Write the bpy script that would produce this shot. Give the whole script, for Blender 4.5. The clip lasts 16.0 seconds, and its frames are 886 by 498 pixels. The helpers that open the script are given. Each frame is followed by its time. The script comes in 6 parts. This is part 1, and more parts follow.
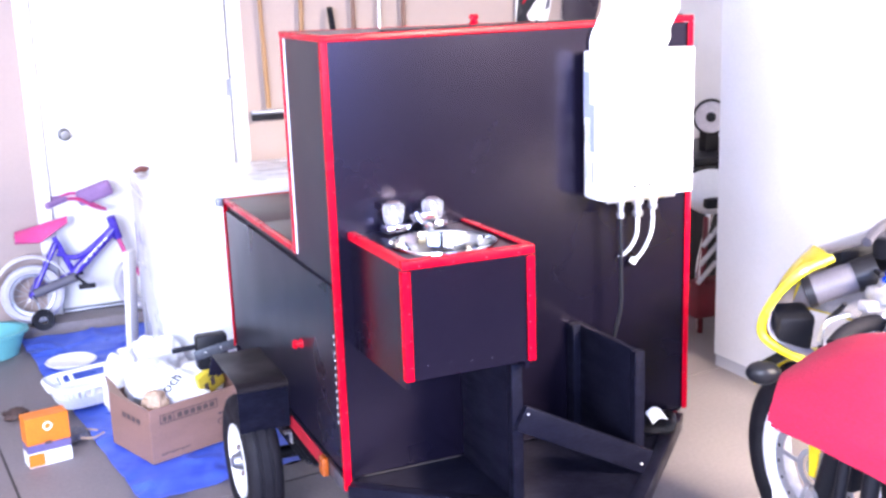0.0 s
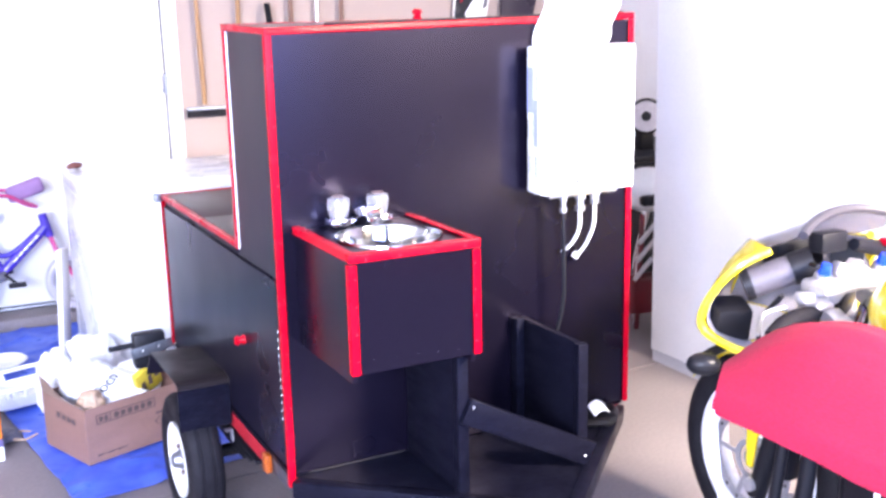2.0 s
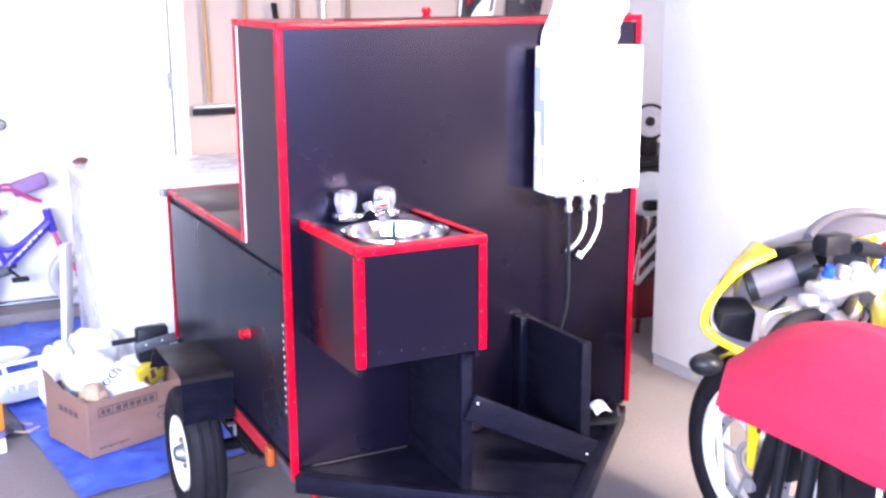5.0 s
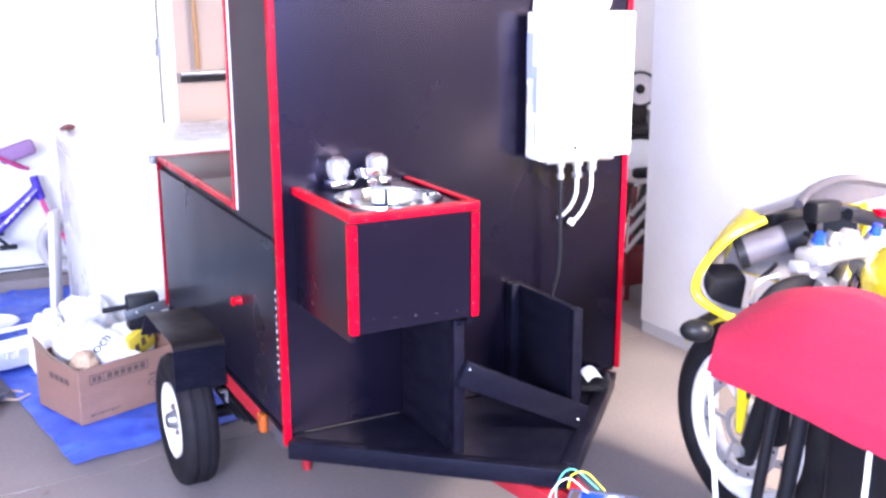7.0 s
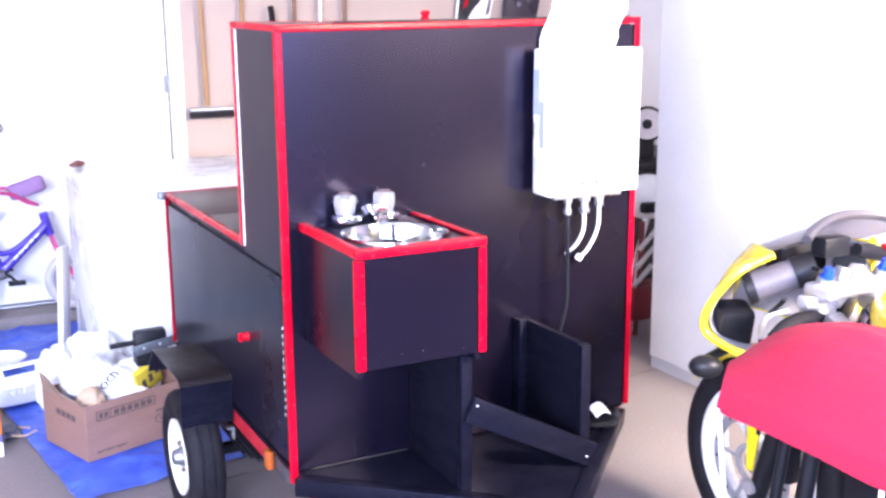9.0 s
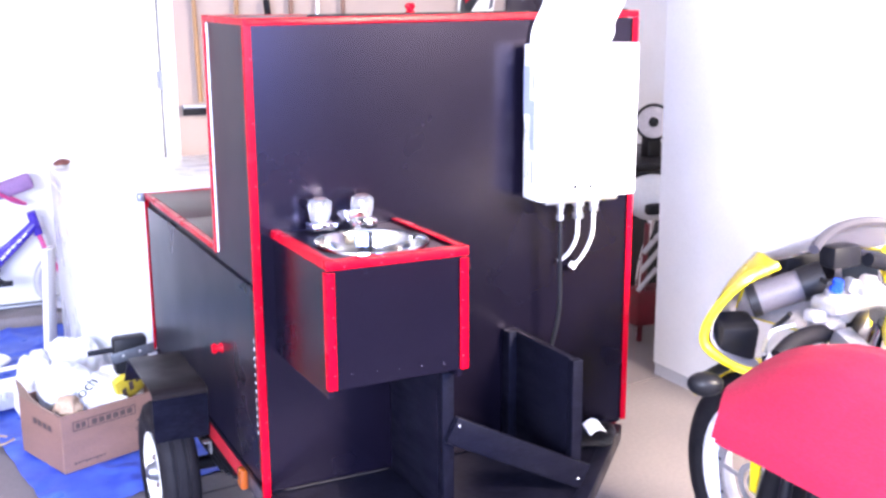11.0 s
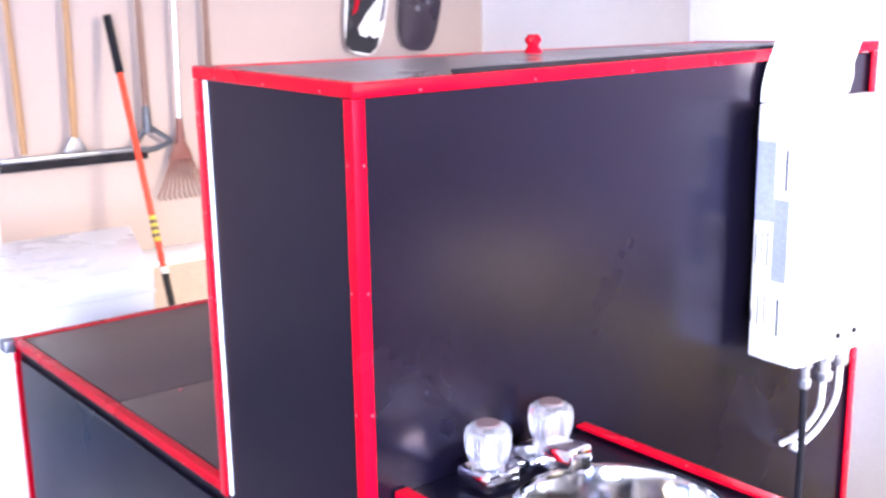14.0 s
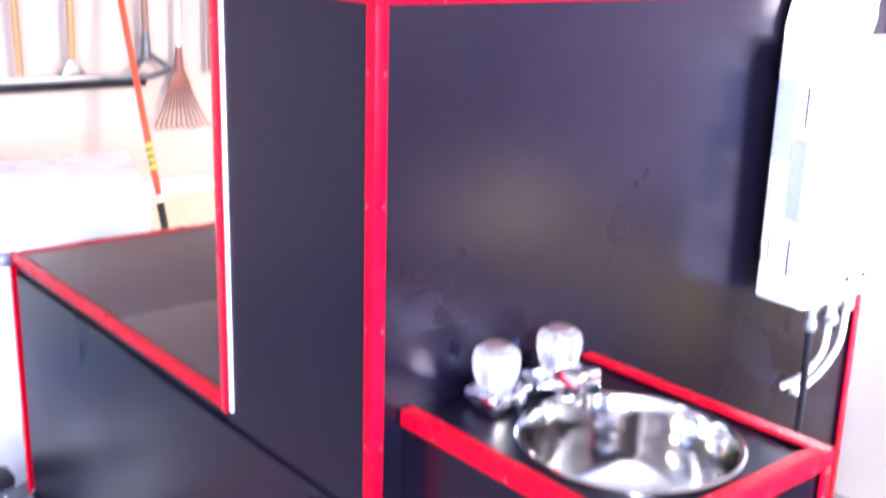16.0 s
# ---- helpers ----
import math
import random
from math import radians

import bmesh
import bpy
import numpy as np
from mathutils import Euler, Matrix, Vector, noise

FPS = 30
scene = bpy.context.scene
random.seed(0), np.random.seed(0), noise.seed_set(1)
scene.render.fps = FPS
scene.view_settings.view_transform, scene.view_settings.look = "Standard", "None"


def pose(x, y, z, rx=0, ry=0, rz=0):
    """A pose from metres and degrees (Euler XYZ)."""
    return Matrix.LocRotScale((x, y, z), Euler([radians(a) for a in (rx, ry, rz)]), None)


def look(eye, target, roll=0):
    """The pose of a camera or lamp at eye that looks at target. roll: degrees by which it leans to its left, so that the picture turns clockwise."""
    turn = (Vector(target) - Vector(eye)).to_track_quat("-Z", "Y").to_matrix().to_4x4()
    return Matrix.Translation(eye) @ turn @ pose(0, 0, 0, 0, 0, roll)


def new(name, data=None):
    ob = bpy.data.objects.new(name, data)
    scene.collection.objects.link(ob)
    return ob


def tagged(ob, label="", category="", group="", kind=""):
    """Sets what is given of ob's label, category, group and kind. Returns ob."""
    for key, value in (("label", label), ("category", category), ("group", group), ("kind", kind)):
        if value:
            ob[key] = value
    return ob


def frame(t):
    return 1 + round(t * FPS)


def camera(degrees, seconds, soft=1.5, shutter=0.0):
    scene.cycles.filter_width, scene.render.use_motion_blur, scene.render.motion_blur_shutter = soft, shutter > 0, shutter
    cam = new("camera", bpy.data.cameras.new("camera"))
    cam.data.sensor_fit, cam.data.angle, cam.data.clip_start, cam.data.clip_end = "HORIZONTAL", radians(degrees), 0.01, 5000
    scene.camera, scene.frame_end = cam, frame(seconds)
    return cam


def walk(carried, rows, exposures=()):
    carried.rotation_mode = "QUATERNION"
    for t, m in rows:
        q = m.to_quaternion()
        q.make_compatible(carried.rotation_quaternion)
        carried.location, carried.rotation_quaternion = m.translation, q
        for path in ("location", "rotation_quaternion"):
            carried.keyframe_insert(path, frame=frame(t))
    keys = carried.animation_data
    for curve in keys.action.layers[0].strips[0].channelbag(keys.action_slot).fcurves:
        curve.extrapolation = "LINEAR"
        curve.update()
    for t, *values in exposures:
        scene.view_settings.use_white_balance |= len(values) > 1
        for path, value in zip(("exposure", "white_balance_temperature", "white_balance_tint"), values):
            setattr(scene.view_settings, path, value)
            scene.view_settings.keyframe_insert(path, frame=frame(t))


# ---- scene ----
cam = camera(45.6, 16.0, soft=2.7, shutter=0.5)
PATH = [
    (0, (-0.727, -2.361, 1.531), (0.042, -0.569, 1.088), -2.0),
    (0.5, (-0.679, -2.361, 1.521), (0.066, -0.558, 1.078), -2.6),
    (1, (-0.706, -2.351, 1.516), (0.075, -0.573, 1.039), -1.4),
    (1.5, (-0.74, -2.349, 1.515), (0.054, -0.577, 1.036), -1.9),
    (2, (-0.754, -2.353, 1.516), (0.129, -0.614, 1.071), -1.3),
    (2.5, (-0.771, -2.358, 1.516), (0.131, -0.616, 1.127), -0.7),
    (3, (-0.779, -2.36, 1.517), (0.097, -0.608, 1.112), -0.8),
    (3.5, (-0.782, -2.363, 1.512), (0.096, -0.613, 1.101), -0.8),
    (4, (-0.776, -2.364, 1.514), (0.105, -0.616, 1.101), -0.9),
    (4.2, (-0.778, -2.365, 1.508), (0.107, -0.622, 1.085), -0.5),
    (6.5, (-0.776, -2.356, 1.492), (0.11, -0.619, 1.047), -0.2),
    (7, (-0.789, -2.359, 1.493), (0.111, -0.642, 1.001), -0.2),
    (7.5, (-0.774, -2.358, 1.484), (0.12, -0.645, 0.966), -0.7),
    (8, (-0.779, -2.353, 1.485), (0.12, -0.626, 1.029), -0.5),
    (8.5, (-0.777, -2.356, 1.492), (0.127, -0.621, 1.073), -0.8),
    (9, (-0.785, -2.357, 1.495), (0.108, -0.62, 1.067), -0.4),
    (9.2, (-0.776, -2.353, 1.485), (0.109, -0.611, 1.056), -0.1),
    (11.5, (-0.635, -2.133, 1.495), (0.233, -0.385, 1.058), -0.4),
    (12, (-0.644, -1.877, 1.522), (0.276, -0.146, 1.126), -0.9),
    (12.5, (-0.579, -1.593, 1.506), (0.337, 0.112, 1.004), 0.2),
    (12.8, (-0.543, -1.422, 1.520), (0.316, 0.318, 1.050), 1.1),
    (13, (-0.519, -1.309, 1.529), (0.346, 0.432, 1.06), 1.6),
    (13.5, (-0.553, -1.061, 1.536), (0.481, 0.601, 1.122), -0.3),
    (14, (-0.617, -0.901, 1.551), (0.615, 0.613, 1.113), -1.0),
    (14.5, (-0.618, -0.824, 1.552), (0.687, 0.627, 1.11), -0.1),
    (15, (-0.623, -0.817, 1.548), (0.701, 0.617, 1.11), 0.3),
    (15.5, (-0.628, -0.838, 1.542), (0.668, 0.618, 1.096), 0.6),
    (15.8, (-0.624, -0.858, 1.530), (0.627, 0.618, 1.070), 1.2),
    (16, (-0.632, -0.874, 1.510), (0.598, 0.605, 0.983), 1.6),
]
walk(cam, [(t, look(eye, target, roll)) for t, eye, target, roll in PATH], exposures=[(0, 0.60, 6000, 18.5), (4, 0.63, 6000, 18.5), (6.5, 0.60, 6000, 18.5), (7.5, 0.55, 6000, 18.5), (9, 0.61, 6000, 18.5), (11.5, 0.65, 6000, 18.5), (12.5, 0.78, 6000, 18.5), (13, 0.80, 6000, 18.5), (13.5, 0.70, 6000, 18.5), (15, 0.69, 6000, 18.5), (15.7, 0.68, 6000, 18.5), (16, 1.0, 6000, 18.5)])

# ---- light ----
world = bpy.data.worlds.new("sky")
scene.world = world
world.use_nodes = True
wn = world.node_tree.nodes
wl = world.node_tree.links
sky = wn.new("ShaderNodeTexSky")
sky.sky_type = 'NISHITA'
sky.sun_disc = False
sky.sun_elevation = radians(50)
sky.sun_rotation = radians(30)
wl.new(sky.outputs[0], wn["Background"].inputs[0])
wn["Background"].inputs[1].default_value = 0.12

sun = new("sun", bpy.data.lights.new("sun", "SUN"))
sun.data.energy = 3.5
sun.data.angle = radians(0.5)
sun.data.color = (1.0, 0.95, 0.88)
sun.matrix_world = look((3.0, 1.0, 8), (0.2, -3.6, 0))

# Doorway light split in two bays, made up to stripe the basin's reflection.
for bay_x, bay_w, bay_e, bay_c in ((-2.35, 1.75, 395, (0.76, 0.83, 1.0)), (0.13, 1.50, 100, (0.38, 0.52, 1.0))):
    bay = new("daylight", bpy.data.lights.new("daylight", "AREA"))
    bay.data.shape = 'RECTANGLE'
    bay.data.size, bay.data.size_y = bay_w, 1.1
    bay.data.energy = bay_e
    bay.data.color = bay_c
    bay.matrix_world = look((bay_x, -3.40, 1.62), (bay_x, 0, 1.2))

# Warm fill lamp added for the right-hand floor; no such window is known.
warm_fill = new("added_warm_fill", bpy.data.lights.new("added_warm_fill", "AREA"))
warm_fill.data.shape = 'RECTANGLE'
warm_fill.data.size, warm_fill.data.size_y = 1.2, 0.48
warm_fill.data.energy = 112
warm_fill.data.spread = radians(66)
warm_fill.data.color = (1.0, 0.86, 0.66)
warm_fill.matrix_world = look((1.95, -3.40, 2.33), (1.62, 0.5, 0.0))

# ---- materials ----


def material(name, base, rough=0.5, metal=0.0, tint=None, scale=6.0, amount=0.25, grain=0.05, grain_scale=180.0,
             bump=0.05, coat=0.0, spec=0.5, sheen_tint=(1, 1, 1), trans=0.0, ior=1.45, stretch=(1, 1, 1), rough_var=0.1, random_piece=0.0, space="Object"):
    """Principled surface with a large blotch, a fine grain, a relief and a changing roughness."""
    m = bpy.data.materials.new(name)
    m.use_nodes = True
    nt = m.node_tree
    n, l = nt.nodes, nt.links
    b = n["Principled BSDF"]
    tc = n.new("ShaderNodeTexCoord")
    mp = n.new("ShaderNodeMapping")
    mp.inputs["Scale"].default_value = stretch
    l.new(tc.outputs[space], mp.inputs[0])
    big = n.new("ShaderNodeTexNoise")
    big.inputs["Scale"].default_value = scale
    big.inputs["Detail"].default_value = 5
    fine = n.new("ShaderNodeTexNoise")
    fine.inputs["Scale"].default_value = grain_scale
    fine.inputs["Detail"].default_value = 3
    l.new(mp.outputs[0], big.inputs["Vector"])
    l.new(mp.outputs[0], fine.inputs["Vector"])
    other = tint or tuple(c * 0.7 for c in base)
    ramp = n.new("ShaderNodeValToRGB")
    ramp.color_ramp.elements[0].position, ramp.color_ramp.elements[1].position = 0.35, 0.7
    ramp.color_ramp.elements[0].color = (*[o * amount + c * (1 - amount) for o, c in zip(other, base)], 1)
    ramp.color_ramp.elements[1].color = (*base, 1)
    l.new(big.outputs[0], ramp.inputs[0])
    hsv = n.new("ShaderNodeHueSaturation")
    l.new(ramp.outputs[0], hsv.inputs["Color"])
    val = n.new("ShaderNodeMapRange")
    val.inputs["From Min"].default_value, val.inputs["From Max"].default_value = 0.3, 0.7
    val.inputs["To Min"].default_value, val.inputs["To Max"].default_value = 1 - grain * 2, 1 + grain * 2
    l.new(fine.outputs[0], val.inputs[0])
    if random_piece:
        info = n.new("ShaderNodeObjectInfo")
        mul = n.new("ShaderNodeMath")
        mul.operation = 'MULTIPLY_ADD'
        mul.inputs[1].default_value = random_piece
        l.new(info.outputs["Random"], mul.inputs[0])
        l.new(val.outputs[0], mul.inputs[2])
        l.new(mul.outputs[0], hsv.inputs["Value"])
    else:
        l.new(val.outputs[0], hsv.inputs["Value"])
    l.new(hsv.outputs[0], b.inputs["Base Color"])
    rr = n.new("ShaderNodeMapRange")
    rr.inputs["From Min"].default_value, rr.inputs["From Max"].default_value = 0.3, 0.7
    rr.inputs["To Min"].default_value, rr.inputs["To Max"].default_value = max(0.02, rough - rough_var), min(1, rough + rough_var)
    l.new(big.outputs[0], rr.inputs[0])
    l.new(rr.outputs[0], b.inputs["Roughness"])
    b.inputs["Metallic"].default_value = metal
    b.inputs["Specular IOR Level"].default_value = spec
    b.inputs["Coat Weight"].default_value = coat
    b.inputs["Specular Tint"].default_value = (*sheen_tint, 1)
    b.inputs["Transmission Weight"].default_value = trans
    b.inputs["IOR"].default_value = ior
    if bump:
        bu = n.new("ShaderNodeBump")
        bu.inputs["Strength"].default_value = bump
        bu.inputs["Distance"].default_value = 0.004
        add = n.new("ShaderNodeMath")
        add.operation = 'ADD'
        l.new(big.outputs[0], add.inputs[0])
        l.new(fine.outputs[0], add.inputs[1])
        l.new(add.outputs[0], bu.inputs["Height"])
        l.new(bu.outputs[0], b.inputs["Normal"])
    return m


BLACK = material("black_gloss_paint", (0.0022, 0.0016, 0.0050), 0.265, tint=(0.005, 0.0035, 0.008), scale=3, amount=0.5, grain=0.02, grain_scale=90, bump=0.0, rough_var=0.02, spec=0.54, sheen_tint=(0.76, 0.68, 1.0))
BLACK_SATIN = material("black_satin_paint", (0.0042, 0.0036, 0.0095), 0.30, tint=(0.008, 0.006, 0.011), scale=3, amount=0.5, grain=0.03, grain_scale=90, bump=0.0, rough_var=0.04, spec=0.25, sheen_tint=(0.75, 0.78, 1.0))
# Fender black lightened for the light on its top.
LIT_FENDER = material("lit_fender_black", (0.011, 0.008, 0.009), 0.4, tint=(0.015, 0.011, 0.012), scale=8, amount=0.5, grain=0.06, bump=0.02, spec=0.2)
# Base lightened to carry the wall's sheen at a grazing view.
TOP_LID = material("sheen_grey_top_lid", (0.13, 0.108, 0.105), 0.30, tint=(0.10, 0.085, 0.083), scale=4, amount=0.6, grain=0.06, grain_scale=140, bump=0.0, rough_var=0.05, spec=0.8)
DARK_RED = material("dark_red_paint", (0.13, 0.005, 0.012), 0.5, tint=(0.05, 0.004, 0.008), scale=12, amount=0.6, bump=0.05)
# Dark brown, lighter than the cart's black panels.
BROWN_LID = material("brown_satin_lid", (0.066, 0.042, 0.040), 0.40, tint=(0.048, 0.032, 0.031), scale=4, amount=0.6, grain=0.08, grain_scale=140, bump=0.01, rough_var=0.05, spec=0.4)
BLACK_WOOD = material("black_painted_lumber", (0.0032, 0.0030, 0.0072), 0.38, tint=(0.008, 0.008, 0.014), scale=9, amount=0.6, grain=0.25, grain_scale=60, bump=0.12, stretch=(1, 1, 4), spec=0.12, sheen_tint=(0.65, 0.7, 1.0))
DUST = material("dusty_sealant", (0.035, 0.027, 0.025), 0.8, tint=(0.012, 0.010, 0.010), scale=30, amount=0.7, bump=0.1)
RED = material("red_plastic_trim", (0.40, 0.0008, 0.012), 0.26, tint=(0.44, 0.001, 0.011), scale=5, amount=0.4, grain=0.03, bump=0.01, spec=0.16, sheen_tint=(1.0, 0.8, 0.7))
RED_STEEL = material("red_painted_steel", (0.32, 0.008, 0.018), 0.5, tint=(0.16, 0.01, 0.015), scale=14, amount=0.5, grain=0.08, bump=0.1)
RIVET = material("dull_screw", (0.36, 0.07, 0.08), 0.5, bump=0)
CHROME = material("chrome", (0.86, 0.86, 0.88), 0.07, 1.0, scale=20, amount=0.1, grain=0, bump=0.0, rough_var=0.03)
STEEL = material("stainless_steel", (0.47, 0.455, 0.44), 0.11, 1.0, scale=12, amount=0.3, grain=0.03, bump=0.015, rough_var=0.04)
ZINC = material("galvanised_steel", (0.30, 0.31, 0.35), 0.45, 1.0, scale=30, amount=0.5, bump=0.05)
ALU = material("cast_aluminium", (0.72, 0.72, 0.74), 0.34, 0.9, scale=25, amount=0.3, bump=0.08)
ACRYLIC = material("clear_acrylic", (0.86, 0.86, 0.89), 0.05, trans=0.85, ior=1.49, grain=0, amount=0.02, bump=0, rough_var=0.02)
KNOB = material("brushed_knob", (0.16, 0.155, 0.15), 0.35, 1.0, bump=0)
CAP_BROWN = material("brown_grey_cap", (0.13, 0.09, 0.09), 0.5, bump=0)
STRAP = material("dull_steel_strap", (0.11, 0.12, 0.14), 0.45, 0.6, scale=40, amount=0.4, bump=0.04)
RUBBER = material("tyre_rubber", (0.008, 0.007, 0.010), 0.7, tint=(0.02, 0.018, 0.02), scale=12, amount=0.4, grain=0.15, bump=0.2, spec=0.2)
BLACK_PLASTIC = material("black_plastic", (0.009, 0.009, 0.012), 0.42, scale=20, amount=0.3, bump=0.08, spec=0.25)
BAG_BLACK = material("black_bag_film", (0.006, 0.006, 0.008), 0.35, scale=30, amount=0.4, bump=0.1, spec=0.2)
GREY_PLASTIC = material("grey_plastic", (0.12, 0.115, 0.14), 0.5, scale=15, amount=0.3, bump=0.05)
WHITE_ENAMEL = material("white_enamel", (0.84, 0.85, 0.84), 0.28, tint=(0.78, 0.79, 0.77), scale=4, amount=0.5, grain=0.01, bump=0.02, coat=0.2)
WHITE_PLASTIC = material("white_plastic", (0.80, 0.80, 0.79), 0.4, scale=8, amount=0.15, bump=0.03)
WHITE_RIM = material("white_rim_paint", (0.78, 0.78, 0.75), 0.35, tint=(0.5, 0.46, 0.4), scale=25, amount=0.35, bump=0.04)
BIKE_RIM = material("silver_rim_paint", (0.74, 0.74, 0.77), 0.32, tint=(0.5, 0.5, 0.53), scale=25, amount=0.4, bump=0.04)
LABEL_BLUE = material("pale_blue_label", (0.33, 0.355, 0.54), 0.5, tint=(0.27, 0.30, 0.47), scale=30, amount=0.6, bump=0)
DARK_SLOT = material("dark_slot", (0.03, 0.03, 0.03), 0.7, bump=0)
WALL = material("cream_drywall", (0.42, 0.335, 0.295), 0.85, tint=(0.375, 0.295, 0.258), scale=1.6, amount=0.6, grain=0.012, grain_scale=120, bump=0.05)
STEM = material("painted_stem_wall", (0.45, 0.36, 0.29), 0.9, tint=(0.39, 0.31, 0.255), scale=5, amount=0.6, grain=0.08, bump=0.4)
WHITE_WALL = material("white_wall_paint", (0.88, 0.87, 0.86), 0.7, tint=(0.76, 0.74, 0.72), scale=2.0, amount=0.6, grain=0.02, bump=0.12)
DOOR_PAINT = material("white_door_paint", (0.84, 0.84, 0.82), 0.4, tint=(0.78, 0.77, 0.74), scale=2.5, amount=0.6, grain=0.01, bump=0.04)
UNSEEN_DARK = material("dark_unseen_wall", (0.050, 0.040, 0.043), 0.8, scale=2, amount=0.4, bump=0.1, stretch=(1, 1, 0.2))
UNSEEN_LILAC = material("unseen_lilac_wall", (0.72, 0.64, 0.74), 0.8, tint=(0.64, 0.57, 0.66), scale=2, amount=0.5, grain=0.03, bump=0.1)
CEILING = material("ceiling_paint", (0.80, 0.77, 0.73), 0.9, scale=2, amount=0.2, bump=0.2)
CONCRETE = material("garage_concrete", (0.208, 0.178, 0.176), 0.5, tint=(0.148, 0.126, 0.130), scale=2.2, amount=0.9, grain=0.04, grain_scale=70, bump=0.04, rough_var=0.15, random_piece=0.06)
CONCRETE_DARK = material("joint_concrete", (0.055, 0.048, 0.045), 0.9, scale=10, amount=0.4)
DRIVE = material("driveway_concrete", (0.5, 0.47, 0.43), 0.85, tint=(0.4, 0.37, 0.34), scale=0.7, amount=0.7, grain=0.08, bump=0.2)
TARP = material("blue_tarp", (0.036, 0.085, 0.56), 0.36, tint=(0.085, 0.17, 0.70), scale=9, amount=0.9, grain=0.12, grain_scale=260, bump=0.2)
CARD = material("brown_cardboard", (0.27, 0.15, 0.115), 0.8, tint=(0.20, 0.112, 0.084), scale=7, amount=0.6, grain=0.06, grain_scale=150, bump=0.08, stretch=(1, 1, 3))
CARD_IN = material("inner_cardboard", (0.28, 0.19, 0.14), 0.85, scale=6, amount=0.5)
INK = material("dark_ink", (0.09, 0.06, 0.055), 0.8, bump=0)
BAG = material("white_plastic_bag", (0.80, 0.80, 0.80), 0.38, tint=(0.72, 0.72, 0.74), scale=9, amount=0.5, grain=0.02, bump=0.1, trans=0.0)
PAPER_TAN = material("tan_paper", (0.52, 0.36, 0.24), 0.75, scale=12, amount=0.4, bump=0.2)
GLOVE = material("dark_leather", (0.045, 0.025, 0.020), 0.6, tint=(0.09, 0.05, 0.04), scale=30, amount=0.5, bump=0.2)
YELLOW_PACK = material("yellow_packet", (0.60, 0.46, 0.04), 0.35, scale=10, amount=0.3, bump=0.2)
ORANGE = material("orange_carton", (0.72, 0.17, 0.01), 0.5, tint=(0.78, 0.22, 0.015), scale=10, amount=0.4, bump=0.03)
VIOLET = material("violet_grey_print", (0.14, 0.11, 0.24), 0.5, scale=20, amount=0.4, bump=0)
WHITE_PRINT = material("white_print", (0.85, 0.84, 0.80), 0.5, scale=25, amount=0.15, bump=0)
BIKE_BLUE = material("violet_blue_frame", (0.035, 0.018, 0.30), 0.3, tint=(0.16, 0.10, 0.7), scale=12, amount=0.4, bump=0, coat=0.4)
PINK = material("pink_vinyl", (0.62, 0.06, 0.20), 0.5, tint=(0.5, 0.08, 0.3), scale=14, amount=0.5, bump=0.06)
LILAC = material("lilac_foam", (0.30, 0.17, 0.34), 0.7, scale=16, amount=0.4, bump=0.1)
PALE_TYRE = material("pale_grey_tyre", (0.55, 0.53, 0.57), 0.55, scale=18, amount=0.3, bump=0.1)
TEAL = material("teal_plastic", (0.14, 0.42, 0.42), 0.45, tint=(0.1, 0.32, 0.34), scale=7, amount=0.4, bump=0.05)
BIKE_YELLOW = material("yellow_fairing_paint", (0.72, 0.56, 0.01), 0.25, tint=(0.78, 0.62, 0.02), scale=5, amount=0.4, grain=0.01, bump=0, coat=0.6)
INNER_GREY = material("grey_inner_fairing", (0.26, 0.25, 0.29), 0.55, scale=14, amount=0.3, bump=0.08)
TOE = material("pale_grey_strip", (0.46, 0.45, 0.47), 0.6)
SMOKED = material("smoked_screen", (0.62, 0.56, 0.56), 0.12, tint=(0.5, 0.45, 0.46), scale=6, amount=0.4, bump=0, trans=0.9, ior=1.3)
FORK_BLUE = material("blue_anodised", (0.02, 0.08, 0.75), 0.25, 0.5, bump=0)
CHAIR_RED = material("red_canvas", (0.37, 0.006, 0.034), 0.8, tint=(0.29, 0.006, 0.030), scale=5, amount=0.6, grain=0.10, grain_scale=320, bump=0.2, stretch=(1, 0.35, 1))
WOOD = material("ash_handle", (0.30, 0.165, 0.07), 0.5, tint=(0.34, 0.18, 0.07), scale=16, amount=0.6, grain=0.12, bump=0.08, stretch=(6, 6, 0.4))
WOOD_GREY = material("weathered_handle", (0.17, 0.085, 0.058), 0.6, tint=(0.21, 0.13, 0.10), scale=16, amount=0.6, grain=0.12, bump=0.08, stretch=(6, 6, 0.4))
ORANGE_POLE = material("orange_red_fibreglass", (0.62, 0.045, 0.012), 0.4, scale=8, amount=0.2, bump=0.02, coat=0.3)
RAKE_BROWN = material("rust_brown_rake", (0.17, 0.055, 0.042), 0.5, scale=14, amount=0.4, bump=0.05)
BOARD_VIOLET = material("violet_black_topsheet", (0.035, 0.026, 0.040), 0.3, scale=8, amount=0.5, bump=0)
BOARD_BLACK = material("black_board_topsheet", (0.02, 0.02, 0.025), 0.25, scale=8, amount=0.3, bump=0)
AMBER = material("amber_lens", (0.34, 0.07, 0.006), 0.3, scale=20, amount=0.3, bump=0.1, coat=0.4)
HOSE_WHITE = material("white_hose", (0.78, 0.78, 0.76), 0.4, scale=60, amount=0.3, bump=0.15)
GREY_BLUE = material("grey_blue_carton", (0.15, 0.19, 0.30), 0.3, tint=(0.07, 0.12, 0.34), scale=26, amount=0.7, bump=0.05)
WIRE_WHITE = material("white_wire", (0.8, 0.8, 0.78), 0.4, bump=0)
